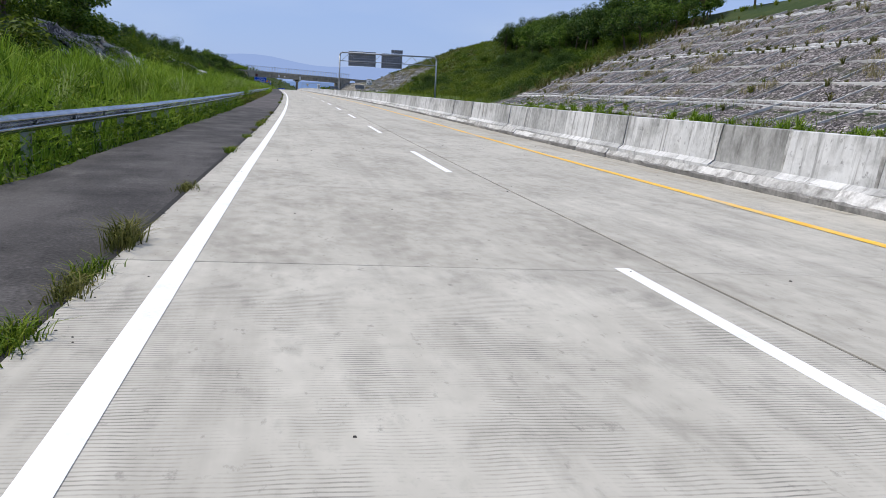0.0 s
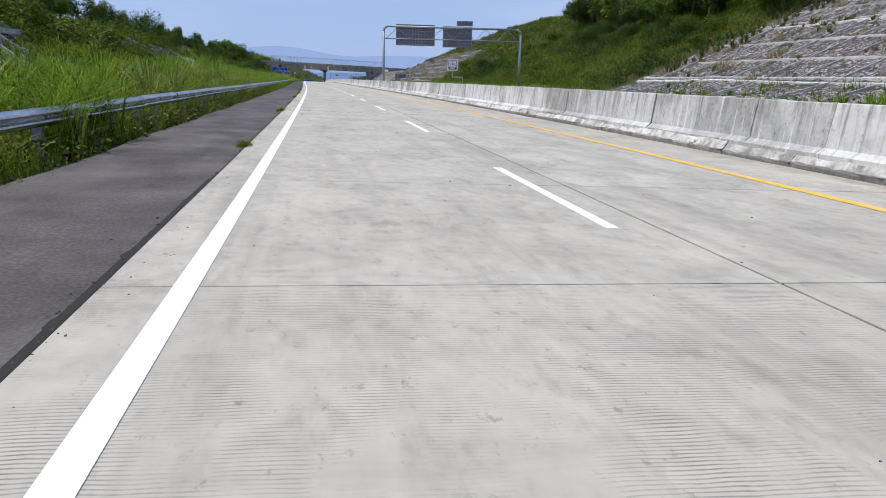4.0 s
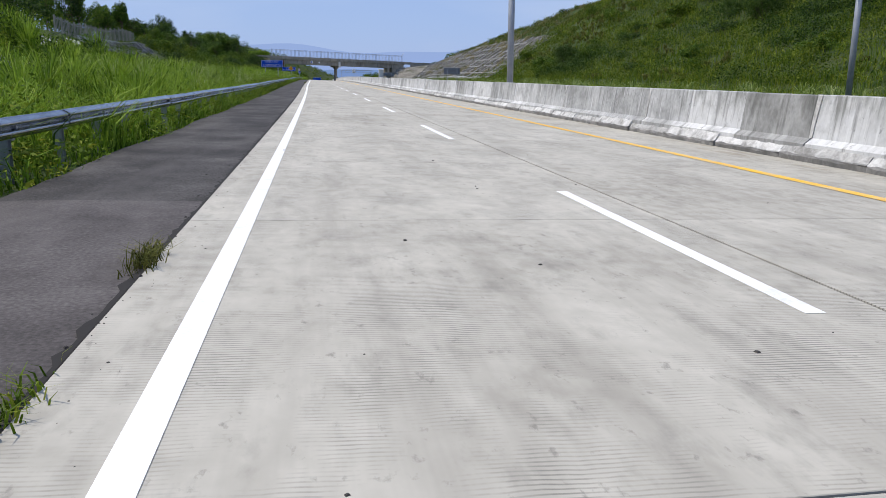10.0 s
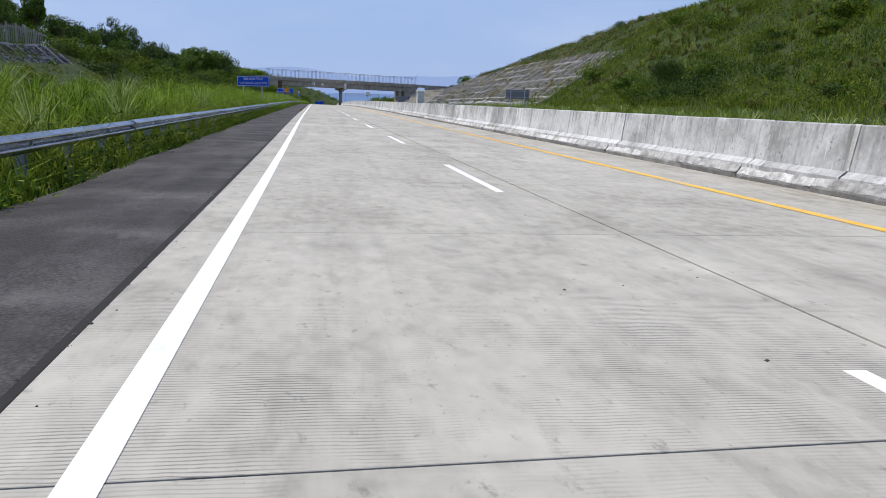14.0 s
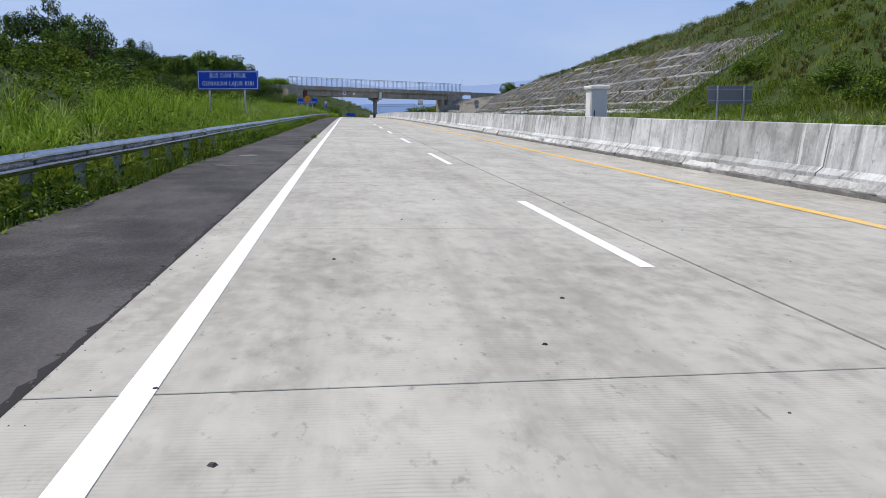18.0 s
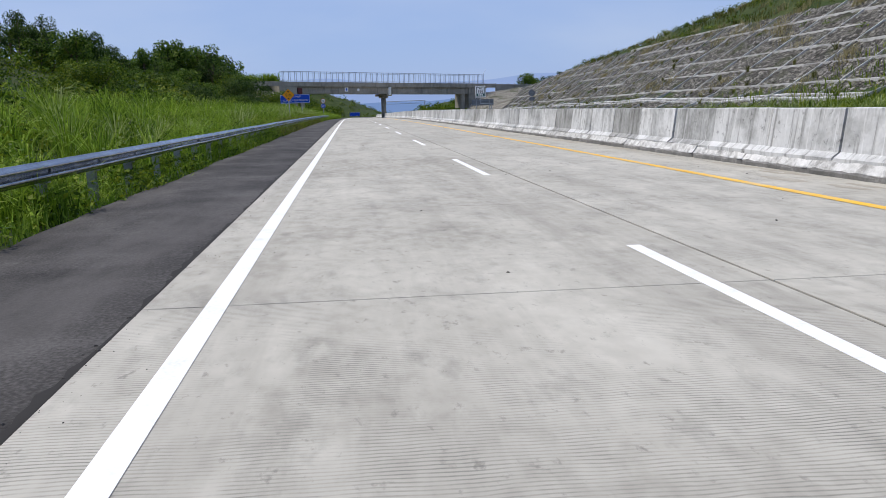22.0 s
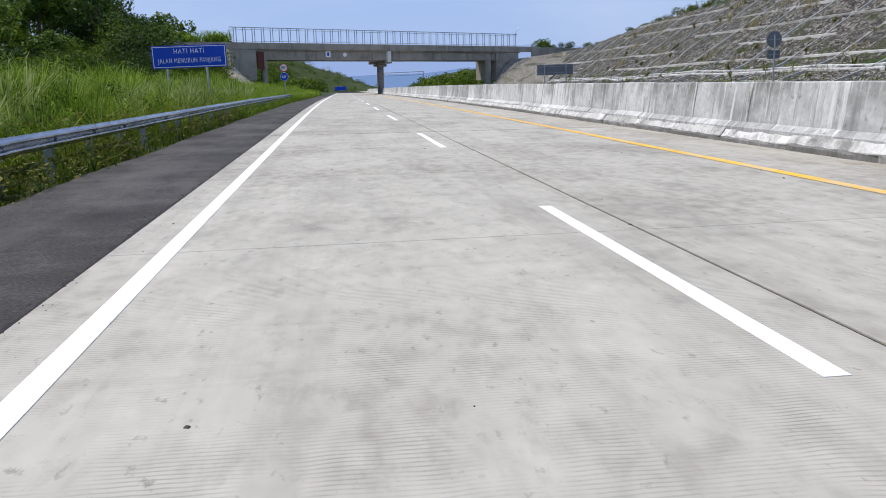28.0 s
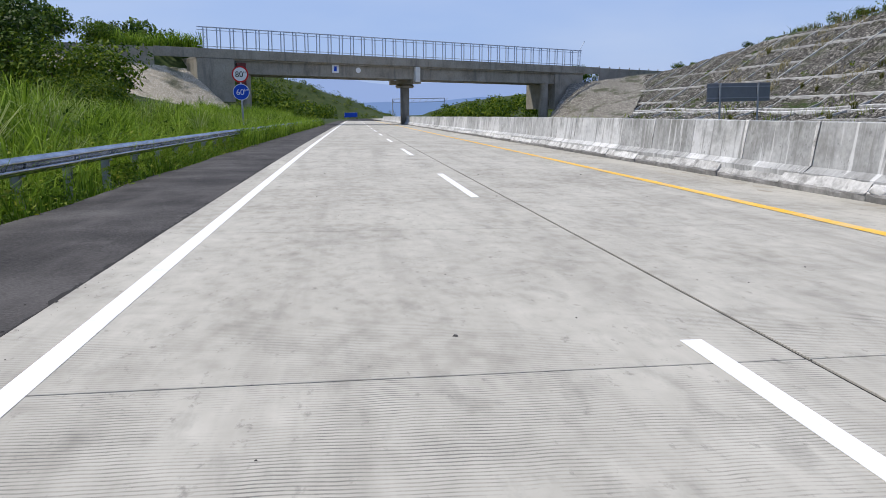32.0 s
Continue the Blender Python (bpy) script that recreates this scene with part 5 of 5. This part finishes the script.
for ob in SHRUBS:
    tagged(ob, "large rounded dark green shrub on the bank", "bush", "large shrubs on the bank")
used = {"t": 0, "b": 0, "s": 0}


def plant(kind, u, y, scale, squash=1.0):
    src = {"t": TREES, "b": BUSHES, "s": SHRUBS}[kind]
    ob = src[used[kind] % len(src)]
    m = Matrix.Translation(on_slope(u, y, -.1)) @ Matrix.Rotation(rs.rand() * 6.28, 4, "Z") @ Matrix.Diagonal((scale, scale, scale * squash, 1))
    if used[kind] < len(src):
        ob.matrix_basis = m
    else:
        c = copy_thing(ob, Matrix.Identity(4))
        c.matrix_basis = m
    used[kind] += 1


def open_ground(u, y):
    """Stretches of the bank where stone or beams lie bare, and the sight of them."""
    return (56 < y < 92 and -19.5 < u) or (122 < y < 152 and -19 < u) or (176 < y < 240 and -27 < u) or (404 < y and -34 < u)


# trees and bushes along the near-side bank
for y in np.arange(4, 404, 4.6):
    plant("t", -32 - 3 * rs.rand(), y + 2 * rs.randn(), (.65 + .5 * rs.rand()) * (1 - .42 * float(smooth(100, 180, y) * (1 - smooth(380, 400, y)))) + .3 * float(smooth(90, 30, y)))
for i in range(22):
    u, y = -20 - 10 * rs.rand(), 30 + 80 * rs.rand()
    if not open_ground(u, y):
        plant("t", u, y, .8 + .5 * rs.rand())
for i in range(20):
    plant("t", -21 - 10 * rs.rand(), 262 + 126 * rs.rand(), .42 + .3 * rs.rand())
for n, y0, y1, u0, u1, s0, s1 in ((60, 2, 116, -13.5, -30, .8, 1.7), (50, 100, 260, -14, -30, .5, 1.1), (90, 250, 404, -12.5, -30, .7, 1.5)):
    for i in range(n):
        u, y = u0 + (u1 - u0) * rs.rand() ** .9, y0 + (y1 - y0) * rs.rand()
        if not open_ground(u, y):
            plant("b", u, y, s0 + (s1 - s0) * rs.rand(), .85)
for u, y, s2 in ((-14.4, 386, 1.35), (-19, 387, 1.4), (-23.5, 394, 1.4), (-28, 400, 1.4), (-11.8, 379, .7), (-17, 374, .8), (-16, 352, .75), (-17, 330, .7), (-19, 300, .8), (-16, 272, .7), (-21, 104, .9), (-17, 40, .8), (-15, 112, .7), (-20, 20, .9), (-22, 164, .8)):
    plant("s", u, y, s2)
for u, y, s2 in ((-30, 402, 1.4), (-33, 397, 1.35), (-28.5, 409, 1.15), (-35, 408, 1.45), (-27, 397, 1.1), (-31.5, 416, 1.1), (-33, 437, 1.0), (-37, 432, 1.1), (-30, 441, .7), (-41, 428, 1.2), (-35, 444, .9), (-44, 440, 1.3)):
    plant("t", u, y, s2)
for i in range(34):
    plant("t", -30.5 - 4 * rs.rand(), 110 + 290 * rs.rand(), .38 + .22 * rs.rand(), 1.6)
for u, y, s2 in ((-45.7, 530, 2.3), (-50, 522, 1.9), (-41, 541, 1.6), (-54, 536, 2.0), (91.8, 664, 1.7), (97, 668, 1.4), (104, 662, 1.2), (73.5, 486, .55), (71, 478, .4)):
    plant("t", u, y, s2)
# undergrowth that closes the gaps between them
for y0, y1, n in ((0, 56, 110), (92, 122, 50), (152, 178, 45), (240, 330, 170), (330, 404, 130)):
    thicket("undergrowth", scatter(n, -30, -13, y0, y1, 1.0, 2.0, .9, 2.0), 130, .13, M_BUSH, "tangled green undergrowth on the bank")
thicket("undergrowth", scatter(60, -30, -19, 56, 92, 1.0, 1.8, 1.0, 2.0) + scatter(40, -30, -18.5, 122, 152, 1.0, 1.8, 1.0, 2.0) + scatter(26, -31, -28.5, 180, 250, 1, 1.8, 1.2, 2.4), 130, .13, M_BUSH, "tangled green undergrowth above the stone facing")
thicket("creeper", scatter(80, -20, -12.5, 55, 96, .5, 1.1, .3, .7) + scatter(50, -19, -12.5, 122, 154, .6, 1.3, .3, .8) + scatter(9, -25, -22, 202, 240, .4, .7, .3, .5), 120, .09, M_BUSH, "low creeper over the broken stone facing", "creeper")
thicket("bank_shrubs", scatter(46, -15, -9.2, 346, 398, .8, 1.5, .8, 1.7), 260, .085, M_BUSH, "dense leafy shrubs behind the warning board", "shrub")
thicket("bank_shrubs", scatter(24, -16, -10.5, 346, 398, .8, 1.4, 1.2, 2.2), 260, .09, M_DEEP, "dark leafy shrubs behind the warning board", "shrub")
thicket("bank_shrubs", scatter(40, -18, -10, 4, 50, .7, 1.4, .6, 1.4), 240, .085, M_DEEP, "dark low shrubs on the bank below the broken cut", "shrub")
thicket("bank_creeper", scatter(150, -26, -14, 184, 248, .5, 1.1, .25, .6), 150, .09, M_HILL, "low green creeper over the bank beside the stone facing", "creeper")
thicket("shrub_cover", scatter(46, -14, -8, 58, 112, .6, 1.2, .5, 1.1) + scatter(16, -14, -8, 0, 40, .6, 1.1, .5, 1.0) + scatter(30, -14, -9.5, 240, 400, .6, 1.2, .6, 1.2), 190, .07, M_BUSH, "low leafy shrubs among the grass", "shrub")
# leafy growth and pale tussocks behind the rail before the bridge
kept_rs, rs = rs, np.random.RandomState(77)
thicket("bank_herbs", scatter(56, -8.2, -5.0, 316, 372, .35, .7, .35, .8), 240, .05, M_WEED, "bright low leafy herbs behind the guardrail", "weeds")
thicket("bank_herbs", scatter(40, -10.5, -6.0, 316, 380, .5, .9, .5, 1.1), 240, .06, M_BUSH, "green leafy herbs on the bank below the warning board", "weeds")
thicket("bank_shrubs", scatter(26, -11.5, -7.0, 318, 385, .5, 1.0, .6, 1.3), 260, .07, M_DEEP, "dark leafy shrubs on the bank below the warning board", "shrub")
k = 34
cu, cyy = strewn(rs, k, -10.0, -5.2, 318, 385)
tussocks("cane_grass", cu, cyy, 80, 1.3 + .9 * rs.rand(k), M_CANE, "large pale tussock of cane grass below the warning board", .95, .016)
thicket("grove", scatter(9, -24, -19.5, 148, 170, 1.4, 2.2, 3.5, 6.0), 700, .10, M_DEEP, "dark leafy grove above the broken stone facing", "trees")
thicket("bank_shrubs", scatter(9, -17, -14.4, 156, 170, .9, 1.5, 1.6, 2.8), 420, .08, M_DEEP, "tall dark shrubs before the slat fence", "shrub")
cu, cyy = strewn(rs, 12, -17.5, -14, 152, 170)
tussocks("reed_clump", cu, cyy, 150, 2.2 + 1.2 * rs.rand(12), M_GRASS, "tall bushy reeds among the dark shrubs on the bank", .8, .022)
rs = kept_rs

thicket("woods", scatter(90, -60, -40, -5, 430, 2.5, 4.2, 4.5, 7.5), 260, .30, M_LEAF, "dark woods along the top of the bank", "woods")
# far hillside
for i in range(60):
    plant("b", 42 + 34 * rs.rand(), 150 + 145 * rs.rand(), .5 + 1.0 * rs.rand(), .75)
for i in range(26):
    plant("t", 66 + 14 * rs.rand(), 175 + 75 * rs.rand(), .7 + .5 * rs.rand())
for i in range(34):
    plant("t", 64 + 18 * rs.rand(), 145 + 100 * rs.rand(), .8 + .5 * rs.rand())
for i in range(10):
    plant("b", 70 + 8 * rs.rand(), 250 + 240 * rs.rand(), .6 + .6 * rs.rand())
plant("s", 45.3, 252.8, .85)
plant("s", 47.5, 246, .55)
for i in range(30):
    plant("s", 56 + 24 * rs.rand(), 150 + 95 * rs.rand(), .45 + .5 * rs.rand())
for i in range(36):
    plant("t", 66 + 20 * rs.rand(), 138 + 70 * rs.rand(), .75 + .5 * rs.rand())
for i in range(30):
    y = 262 + 205 * rs.rand()
    plant("b", 41.8 + (float(np.interp(y, CREST_Y, CREST_Z)) - 3.3) / (.37 + .2 * float(smooth(200, 290, y))) + rs.rand(), y, .28 + .35 * rs.rand())
growth = np.array(scatter(2300, 40, 79, 147, 293, .8, 1.8, .3, 1.0))
mood = wave(growth[:, 0], growth[:, 1], 8.0) + .6 * wave(growth[:, 0] + 30, growth[:, 1], 3.5) + .9 * smooth(64, 76, growth[:, 0]) * smooth(250, 225, growth[:, 1]) - 1.1 * smooth(252, 285, growth[:, 1])
dark, dry = growth[mood > .42], growth[mood < -.85]
thicket("hillside_scrub", dark * np.array([1, 1, 1.3, 2.1]), 160, .12, M_DEEP, "dark green bushes over the hillside", "scrub")
thicket("hillside_scrub", growth[(mood <= .42) & (mood >= -.85)], 130, .10, M_HILL, "bright yellow-green scrub over the hillside", "scrub")
tussocks("dry_grass", dry[:, 0], dry[:, 1], 46, .5 + .6 * rs.rand(len(dry)), M_DULL, "olive brown dry grass on the hillside", 1.2, .05)
cu, cyy = strewn(rs, 240, 25.5, 35, 148, 300)
tussocks("cane_grass", cu, cyy, 34, .8 + 1.0 * rs.rand(240), M_CANE, "pale spiky cane grass behind the barrier", 1.0, .035)
thicket("slope_scrub", scatter(46, 41, 74, 20, 146, .3, .8, .3, .8) + scatter(60, 41, 62, 300, 450, .3, .7, .3, .7) + scatter(36, 66, 74, 300, 470, .6, 1.2, .5, 1.2), 70, .10, M_BUSH, "small green bushes rooted between the crib beams", "scrub")
u, y, sz = clumped(rs, 15000, 57.5, 80, 297, 500, 20, .8)
blades("hill_grass", placed(u, y), (.4 + .7 * rs.rand(len(u))) * sz, .06 + .07 * rs.rand(len(u)), .3 + .6 * rs.rand(len(u)), M_DULL, "rough grass above the stone facing", "grass", rs)
thicket("hillside_scrub", scatter(620, 57.5, 80, 296, 500, .6, 1.5, .3, .9), 80, .13, M_HILL, "scrub above the stone facing", "scrub")
cu, cyy = strewn(rs, 210, 30, 38, 8, 138)
tussocks("bench_grass", cu, cyy, 40, (.5 + 1.0 * rs.rand(210)) * (1 - .5 * smooth(90, 115, cyy)), M_GRASS, "tall grass at the foot of the crib slope", 1.0, .035)
cu, cyy = strewn(rs, 150, 43.5, 80, 138, 153)
tussocks("bench_grass", cu, cyy, 30, .8 + 1.0 * rs.rand(150), M_DULL, "brownish grass along the edge of the crib slope", 1.0, .05)
cu, cyy = strewn(rs, 90, 38, 78, 15, 140)
tussocks("slope_grass", cu, cyy, 26, .5 + .7 * rs.rand(90), M_DULL, "dry tufts rooted between the crib beams", 1.0, .04)
for f in (4 / 9, 7 / 9, 1):
    cyy = 14 + 130 * rs.rand(90)
    cu = 36.6 + f * 47 + .5 + .5 * rs.randn(90)
    tussocks("bench_growth", cu, cyy, 30, .5 + .7 * rs.rand(90), M_DULL if f < 1 else M_WEED, "brownish grass along the benches of the crib slope", 1.0, .04)
cu, cyy = strewn(rs, 110, 36, 62, 300, 440)
tussocks("slope_grass", cu, cyy, 26, .4 + .7 * rs.rand(110), M_DULL, "dry tufts rooted in the stone facing", 1.0, .04)
# woods beyond the bridge
thicket("woods", scatter(60, -60, -20, 475, 640, 2.5, 4.5, 5, 9) + scatter(130, -24, -8.5, 475, 680, 1.5, 3.0, 2.5, 5.5), 220, .34, M_BUSH, "woods beyond the bridge", "woods")
thicket("woods", scatter(60, 25, 44, 490, 600, 2.5, 3.6, 2, 5), 260, .34, M_BUSH, "green wooded slope beyond the bridge", "woods")
hu, hy = np.linspace(-150, 26, 60), np.linspace(760, 930, 24)
HU, HY = np.meshgrid(hu, hy)
rise = np.interp(HU, [-150, -60, -31, -21, -7, 7, 21, 26], [40, 31, 23, 19, 14, 7.8, 2.6, 0]) * smooth(760, 838, HY) * (1 - .3 * smooth(850, 930, HY)) + .8 * wave(HU, HY, 9.0)
co = np.stack([HU + C(HY), HY, Z(HY) + rise - 1.0], -1).reshape(-1, 3)
tagged(sheet("far_hillside", co, [(i * 60 + j, i * 60 + j + 1, (i + 1) * 60 + j + 1, (i + 1) * 60 + j) for i in range(23) for j in range(59)], M_SOIL, flat=False), "green hillside where the road bends away", "hill", kind="structure")
pick = co[rs.randint(0, len(co), 700)] + rs.randn(700, 3) * np.array([1.5, 3, .3])
for mt, sl, big, lab in ((M_HILL, slice(0, 470), 1.6, "bright scrub on the far hillside"), (M_BUSH, slice(470, 700), 2.6, "dark bushes on the far hillside")):
    cen = pick[sl]
    lc, lq = leaves(rs, cen, big * (.5 + .8 * rs.rand(len(cen))), 75 * len(cen), .34)
    tagged(sheet("far_scrub", lc, lq, mt), lab, "scrub", kind="stuff")
# cane grass along the approach to the bridge
k = 130
cu = -30 + 11.5 * rs.rand(k)
tussocks("cane_grass", cu, 443 + .5 * (cu + 17.2) + 5.2 + 4 * rs.rand(k), 22, 1.2 + 2.2 * rs.rand(k), M_GRASS, "tall cane grass on the bridge approach", .8, .045)
cu, cyy = strewn(rs, 260, -16, -4.6, 400, 440)
tussocks("tall_grass", cu, cyy, 30, 1.0 + .8 * rs.rand(260), M_GRASS, "tall green grass below the stone pitching", width=.03)

# ---- concrete slabs ----
pavement = thing("carriageway", Matrix.Identity(4), "pale grey jointed concrete carriageway with dark tyre stains", "road", kind="structure")
SLAB, SKEW = 4.838, 0.045
kinds = []
for u0, u1 in ((-1.43, 2.881), (2.912, 8.22)):
    bm = boxed(u0, u1, .0075, SLAB - .0075, -.2, 0, bevel=.003)
    for v in bm.verts:
        v.co.z += FALL * v.co.x
        v.co.y += SKEW * v.co.x
    kinds.append(part("slab", bm, M_SLAB, pavement))
for i in range(117):
    y0 = .815 - SLAB * 4 + SLAB * i
    m = station(y0 + SLAB / 2) @ Matrix.Translation((0, -SLAB / 2, 0))
    for kd in kinds:
        if i == 0:
            kd.matrix_basis = m
        else:
            shared("slab", kd.data, m, pavement)

# joints that have been filled anew
for i in (15, 40, 66):
    bm = boxed(-1.43, 8.2, -.016, .016, -.05, .002)
    for v in bm.verts:
        v.co.z += FALL * v.co.x
        v.co.y += SKEW * v.co.x
    part("joint_seal", bm, M_JOINT, pavement, "dark bitumen joint seal").matrix_basis = station(.815 + SLAB * i)

# ---- small things on the road ----
rs = np.random.RandomState(77)


def patch(name, u, y, w, d, mat, label, category, lift=.003, n=11):
    """A thin ragged spill on the surface."""
    bm = bmesh.new()
    ring, low = [], []
    for i in range(n):
        a = 6.283 * i / n
        r = .65 + .5 * rs.rand()
        uu, yy5 = u + w * r * math.cos(a), y + d * r * math.sin(a)
        base = at(uu, yy5, FALL * uu - .012 + lift)
        ring.append(bm.verts.new(base + Vector((0, 0, .004)))), low.append(bm.verts.new(base - Vector((0, 0, .004))))
    bm.faces.new(ring)
    for i in range(n):
        bm.faces.new((ring[i], low[i], low[(i + 1) % n], ring[(i + 1) % n]))
    return tagged(part(name, bm, mat), label, category, category + " on the shoulder" if category == "spill" else "")


M_SPILL = material("dried mortar", [(0.3, (.10, .097, .092)), (0.7, (.22, .215, .205))], .95, scale=5, fine=40, bump=.4)
for u, y, w, d in ((-2.12, 213.7, .19, .10), (-2.61, 216.9, .25, .45), (-2.83, 213.5, .25, .12), (-2.6, 213.1, .4, .06), (-3.3, 170.7, .1, .1)):
    patch("mortar_spill", u, y, w, d, M_SPILL, "pale dried mortar spilt on the asphalt", "spill")
for u, y, s3 in ((8.26, 302.3, .35), (8.25, 77.3, .3), (8.25, 61.4, .42), (8.25, 76.0, .3), (8.25, 69.6, .45), (8.26, 228.7, .35), (8.25, 351.4, .4)):
    bm = bmesh.new()
    bmesh.ops.create_icosphere(bm, subdivisions=3, radius=1, matrix=Matrix.Translation(at(u, y, FALL * u + .16)) @ Matrix.Diagonal((.07, s3 * .55, .10, 1)))
    for v in bm.verts:
        v.co += Vector((.008 * rs.randn(), .02 * rs.randn(), .008 * rs.randn()))
    part("mortar_lump", bm, M_RAMP, barrier, "white mortar patch on the toe", flat=False)
# grit and clods strewn over the slabs
n = 6500
u, y = -1.2 + 8.6 * rs.rand(n), 2 + 360 * rs.rand(n)
rim = np.arange(n) > 900
u[rim] = -1.455 + .03 * rs.randn(rim.sum()) * (1 + 2 * (rs.rand(rim.sum()) > .8))
u[rim] += np.where(rs.rand(rim.sum()) < .4, np.abs(.13 * rs.randn(rim.sum())), 0)
s = (.004 + .009 * rs.rand(n) ** 3)[:, None] * np.where(rim, np.where(u > -1.42, .45, 1.0), 1.0)[:, None]
c = np.stack([u + C(y), y, Z(y) + FALL * u - .012 * (u < -1.437)], 1)
a = rs.rand(n) * 6.28
e1, e2 = np.stack([np.cos(a), np.sin(a), 0 * a], 1) * s * 1.3, np.stack([-np.sin(a), np.cos(a), 0 * a], 1) * s
up = np.array([[0, 0, 1.]]) * s * .8
co = np.stack([c - e1 - e2, c + e1 - e2, c + e1 + e2, c - e1 + e2, c - .5 * e1 - .6 * e2 + up, c + .6 * e1 - .5 * e2 + up, c + .5 * e1 + .6 * e2 + up, c - .6 * e1 + .5 * e2 + up], 1).reshape(-1, 3)
k = np.arange(n)[:, None] * 8
q = np.concatenate([k + np.array([f]) for f in ((4, 5, 6, 7), (0, 1, 5, 4), (1, 2, 6, 5), (2, 3, 7, 6), (3, 0, 4, 7))])
tagged(sheet("road_grit", co, q, M_ASPHALT), "dark grit and small clods strewn on the concrete", "grit", kind="stuff")
# brownish dust that has drifted against the foot of the barrier
M_DUST = material("drifted dust", [(0.3, (.29, .26, .21)), (0.5, (.37, .34, .282)), (0.7, (.43, .405, .345))], .95, scale=3, fine=30, bump=.2)
co, q = [], []
for i in range(330):
    u0, y0, w, d = 7.9 + .25 * rs.rand() - .8 * rs.rand() ** 4, 3 + 355 * rs.rand(), .06 + .15 * rs.rand(), .2 + .7 * rs.rand()
    ring = len(co)
    for j in range(12):
        a, r = 6.283 * j / 12, .6 + .55 * rs.rand()
        uu, yy5 = min(u0 + w * r * math.cos(a), 8.16), y0 + d * r * math.sin(a)
        co.append(tuple(at(uu, yy5, FALL * uu + .0035)))
    q += [(ring, ring + 1, ring + 2, ring + 3), (ring, ring + 3, ring + 4, ring + 11), (ring + 11, ring + 4, ring + 5, ring + 10), (ring + 10, ring + 5, ring + 6, ring + 9), (ring + 9, ring + 6, ring + 7, ring + 8)]
tagged(sheet("drifted_dust", co, q, M_DUST), "brownish dust drifted along the foot of the barrier", "dust", kind="stuff")
# a dry leaf and a scrap of paper
bm = bmesh.new()
for i in range(7):
    f = i / 6
    w = .007 * math.sin(math.pi * min(max(f, .06), .96))
    x0 = at(.28 + .14 * (f - .5), 264.6 - .42 * (f - .5), FALL * .28 + .012 + .03 * math.sin(3.1 * f))
    bm.verts.new(x0 + Vector((-w, -w * .4, 0))), bm.verts.new(x0 + Vector((w, w * .4, .006)))
bm.verts.ensure_lookup_table()
for i in range(6):
    bm.faces.new([bm.verts[j] for j in (2 * i, 2 * i + 1, 2 * i + 3, 2 * i + 2)])
tagged(part("dry_leaf", bm, M_BARK), "curled dry brown leaf lying on the concrete", "leaf")
patch("paper_scrap", -1.55, 80.7, .035, .02, M_SIGNWHITE, "small white scrap of paper on the asphalt", "litter", .02, 7)
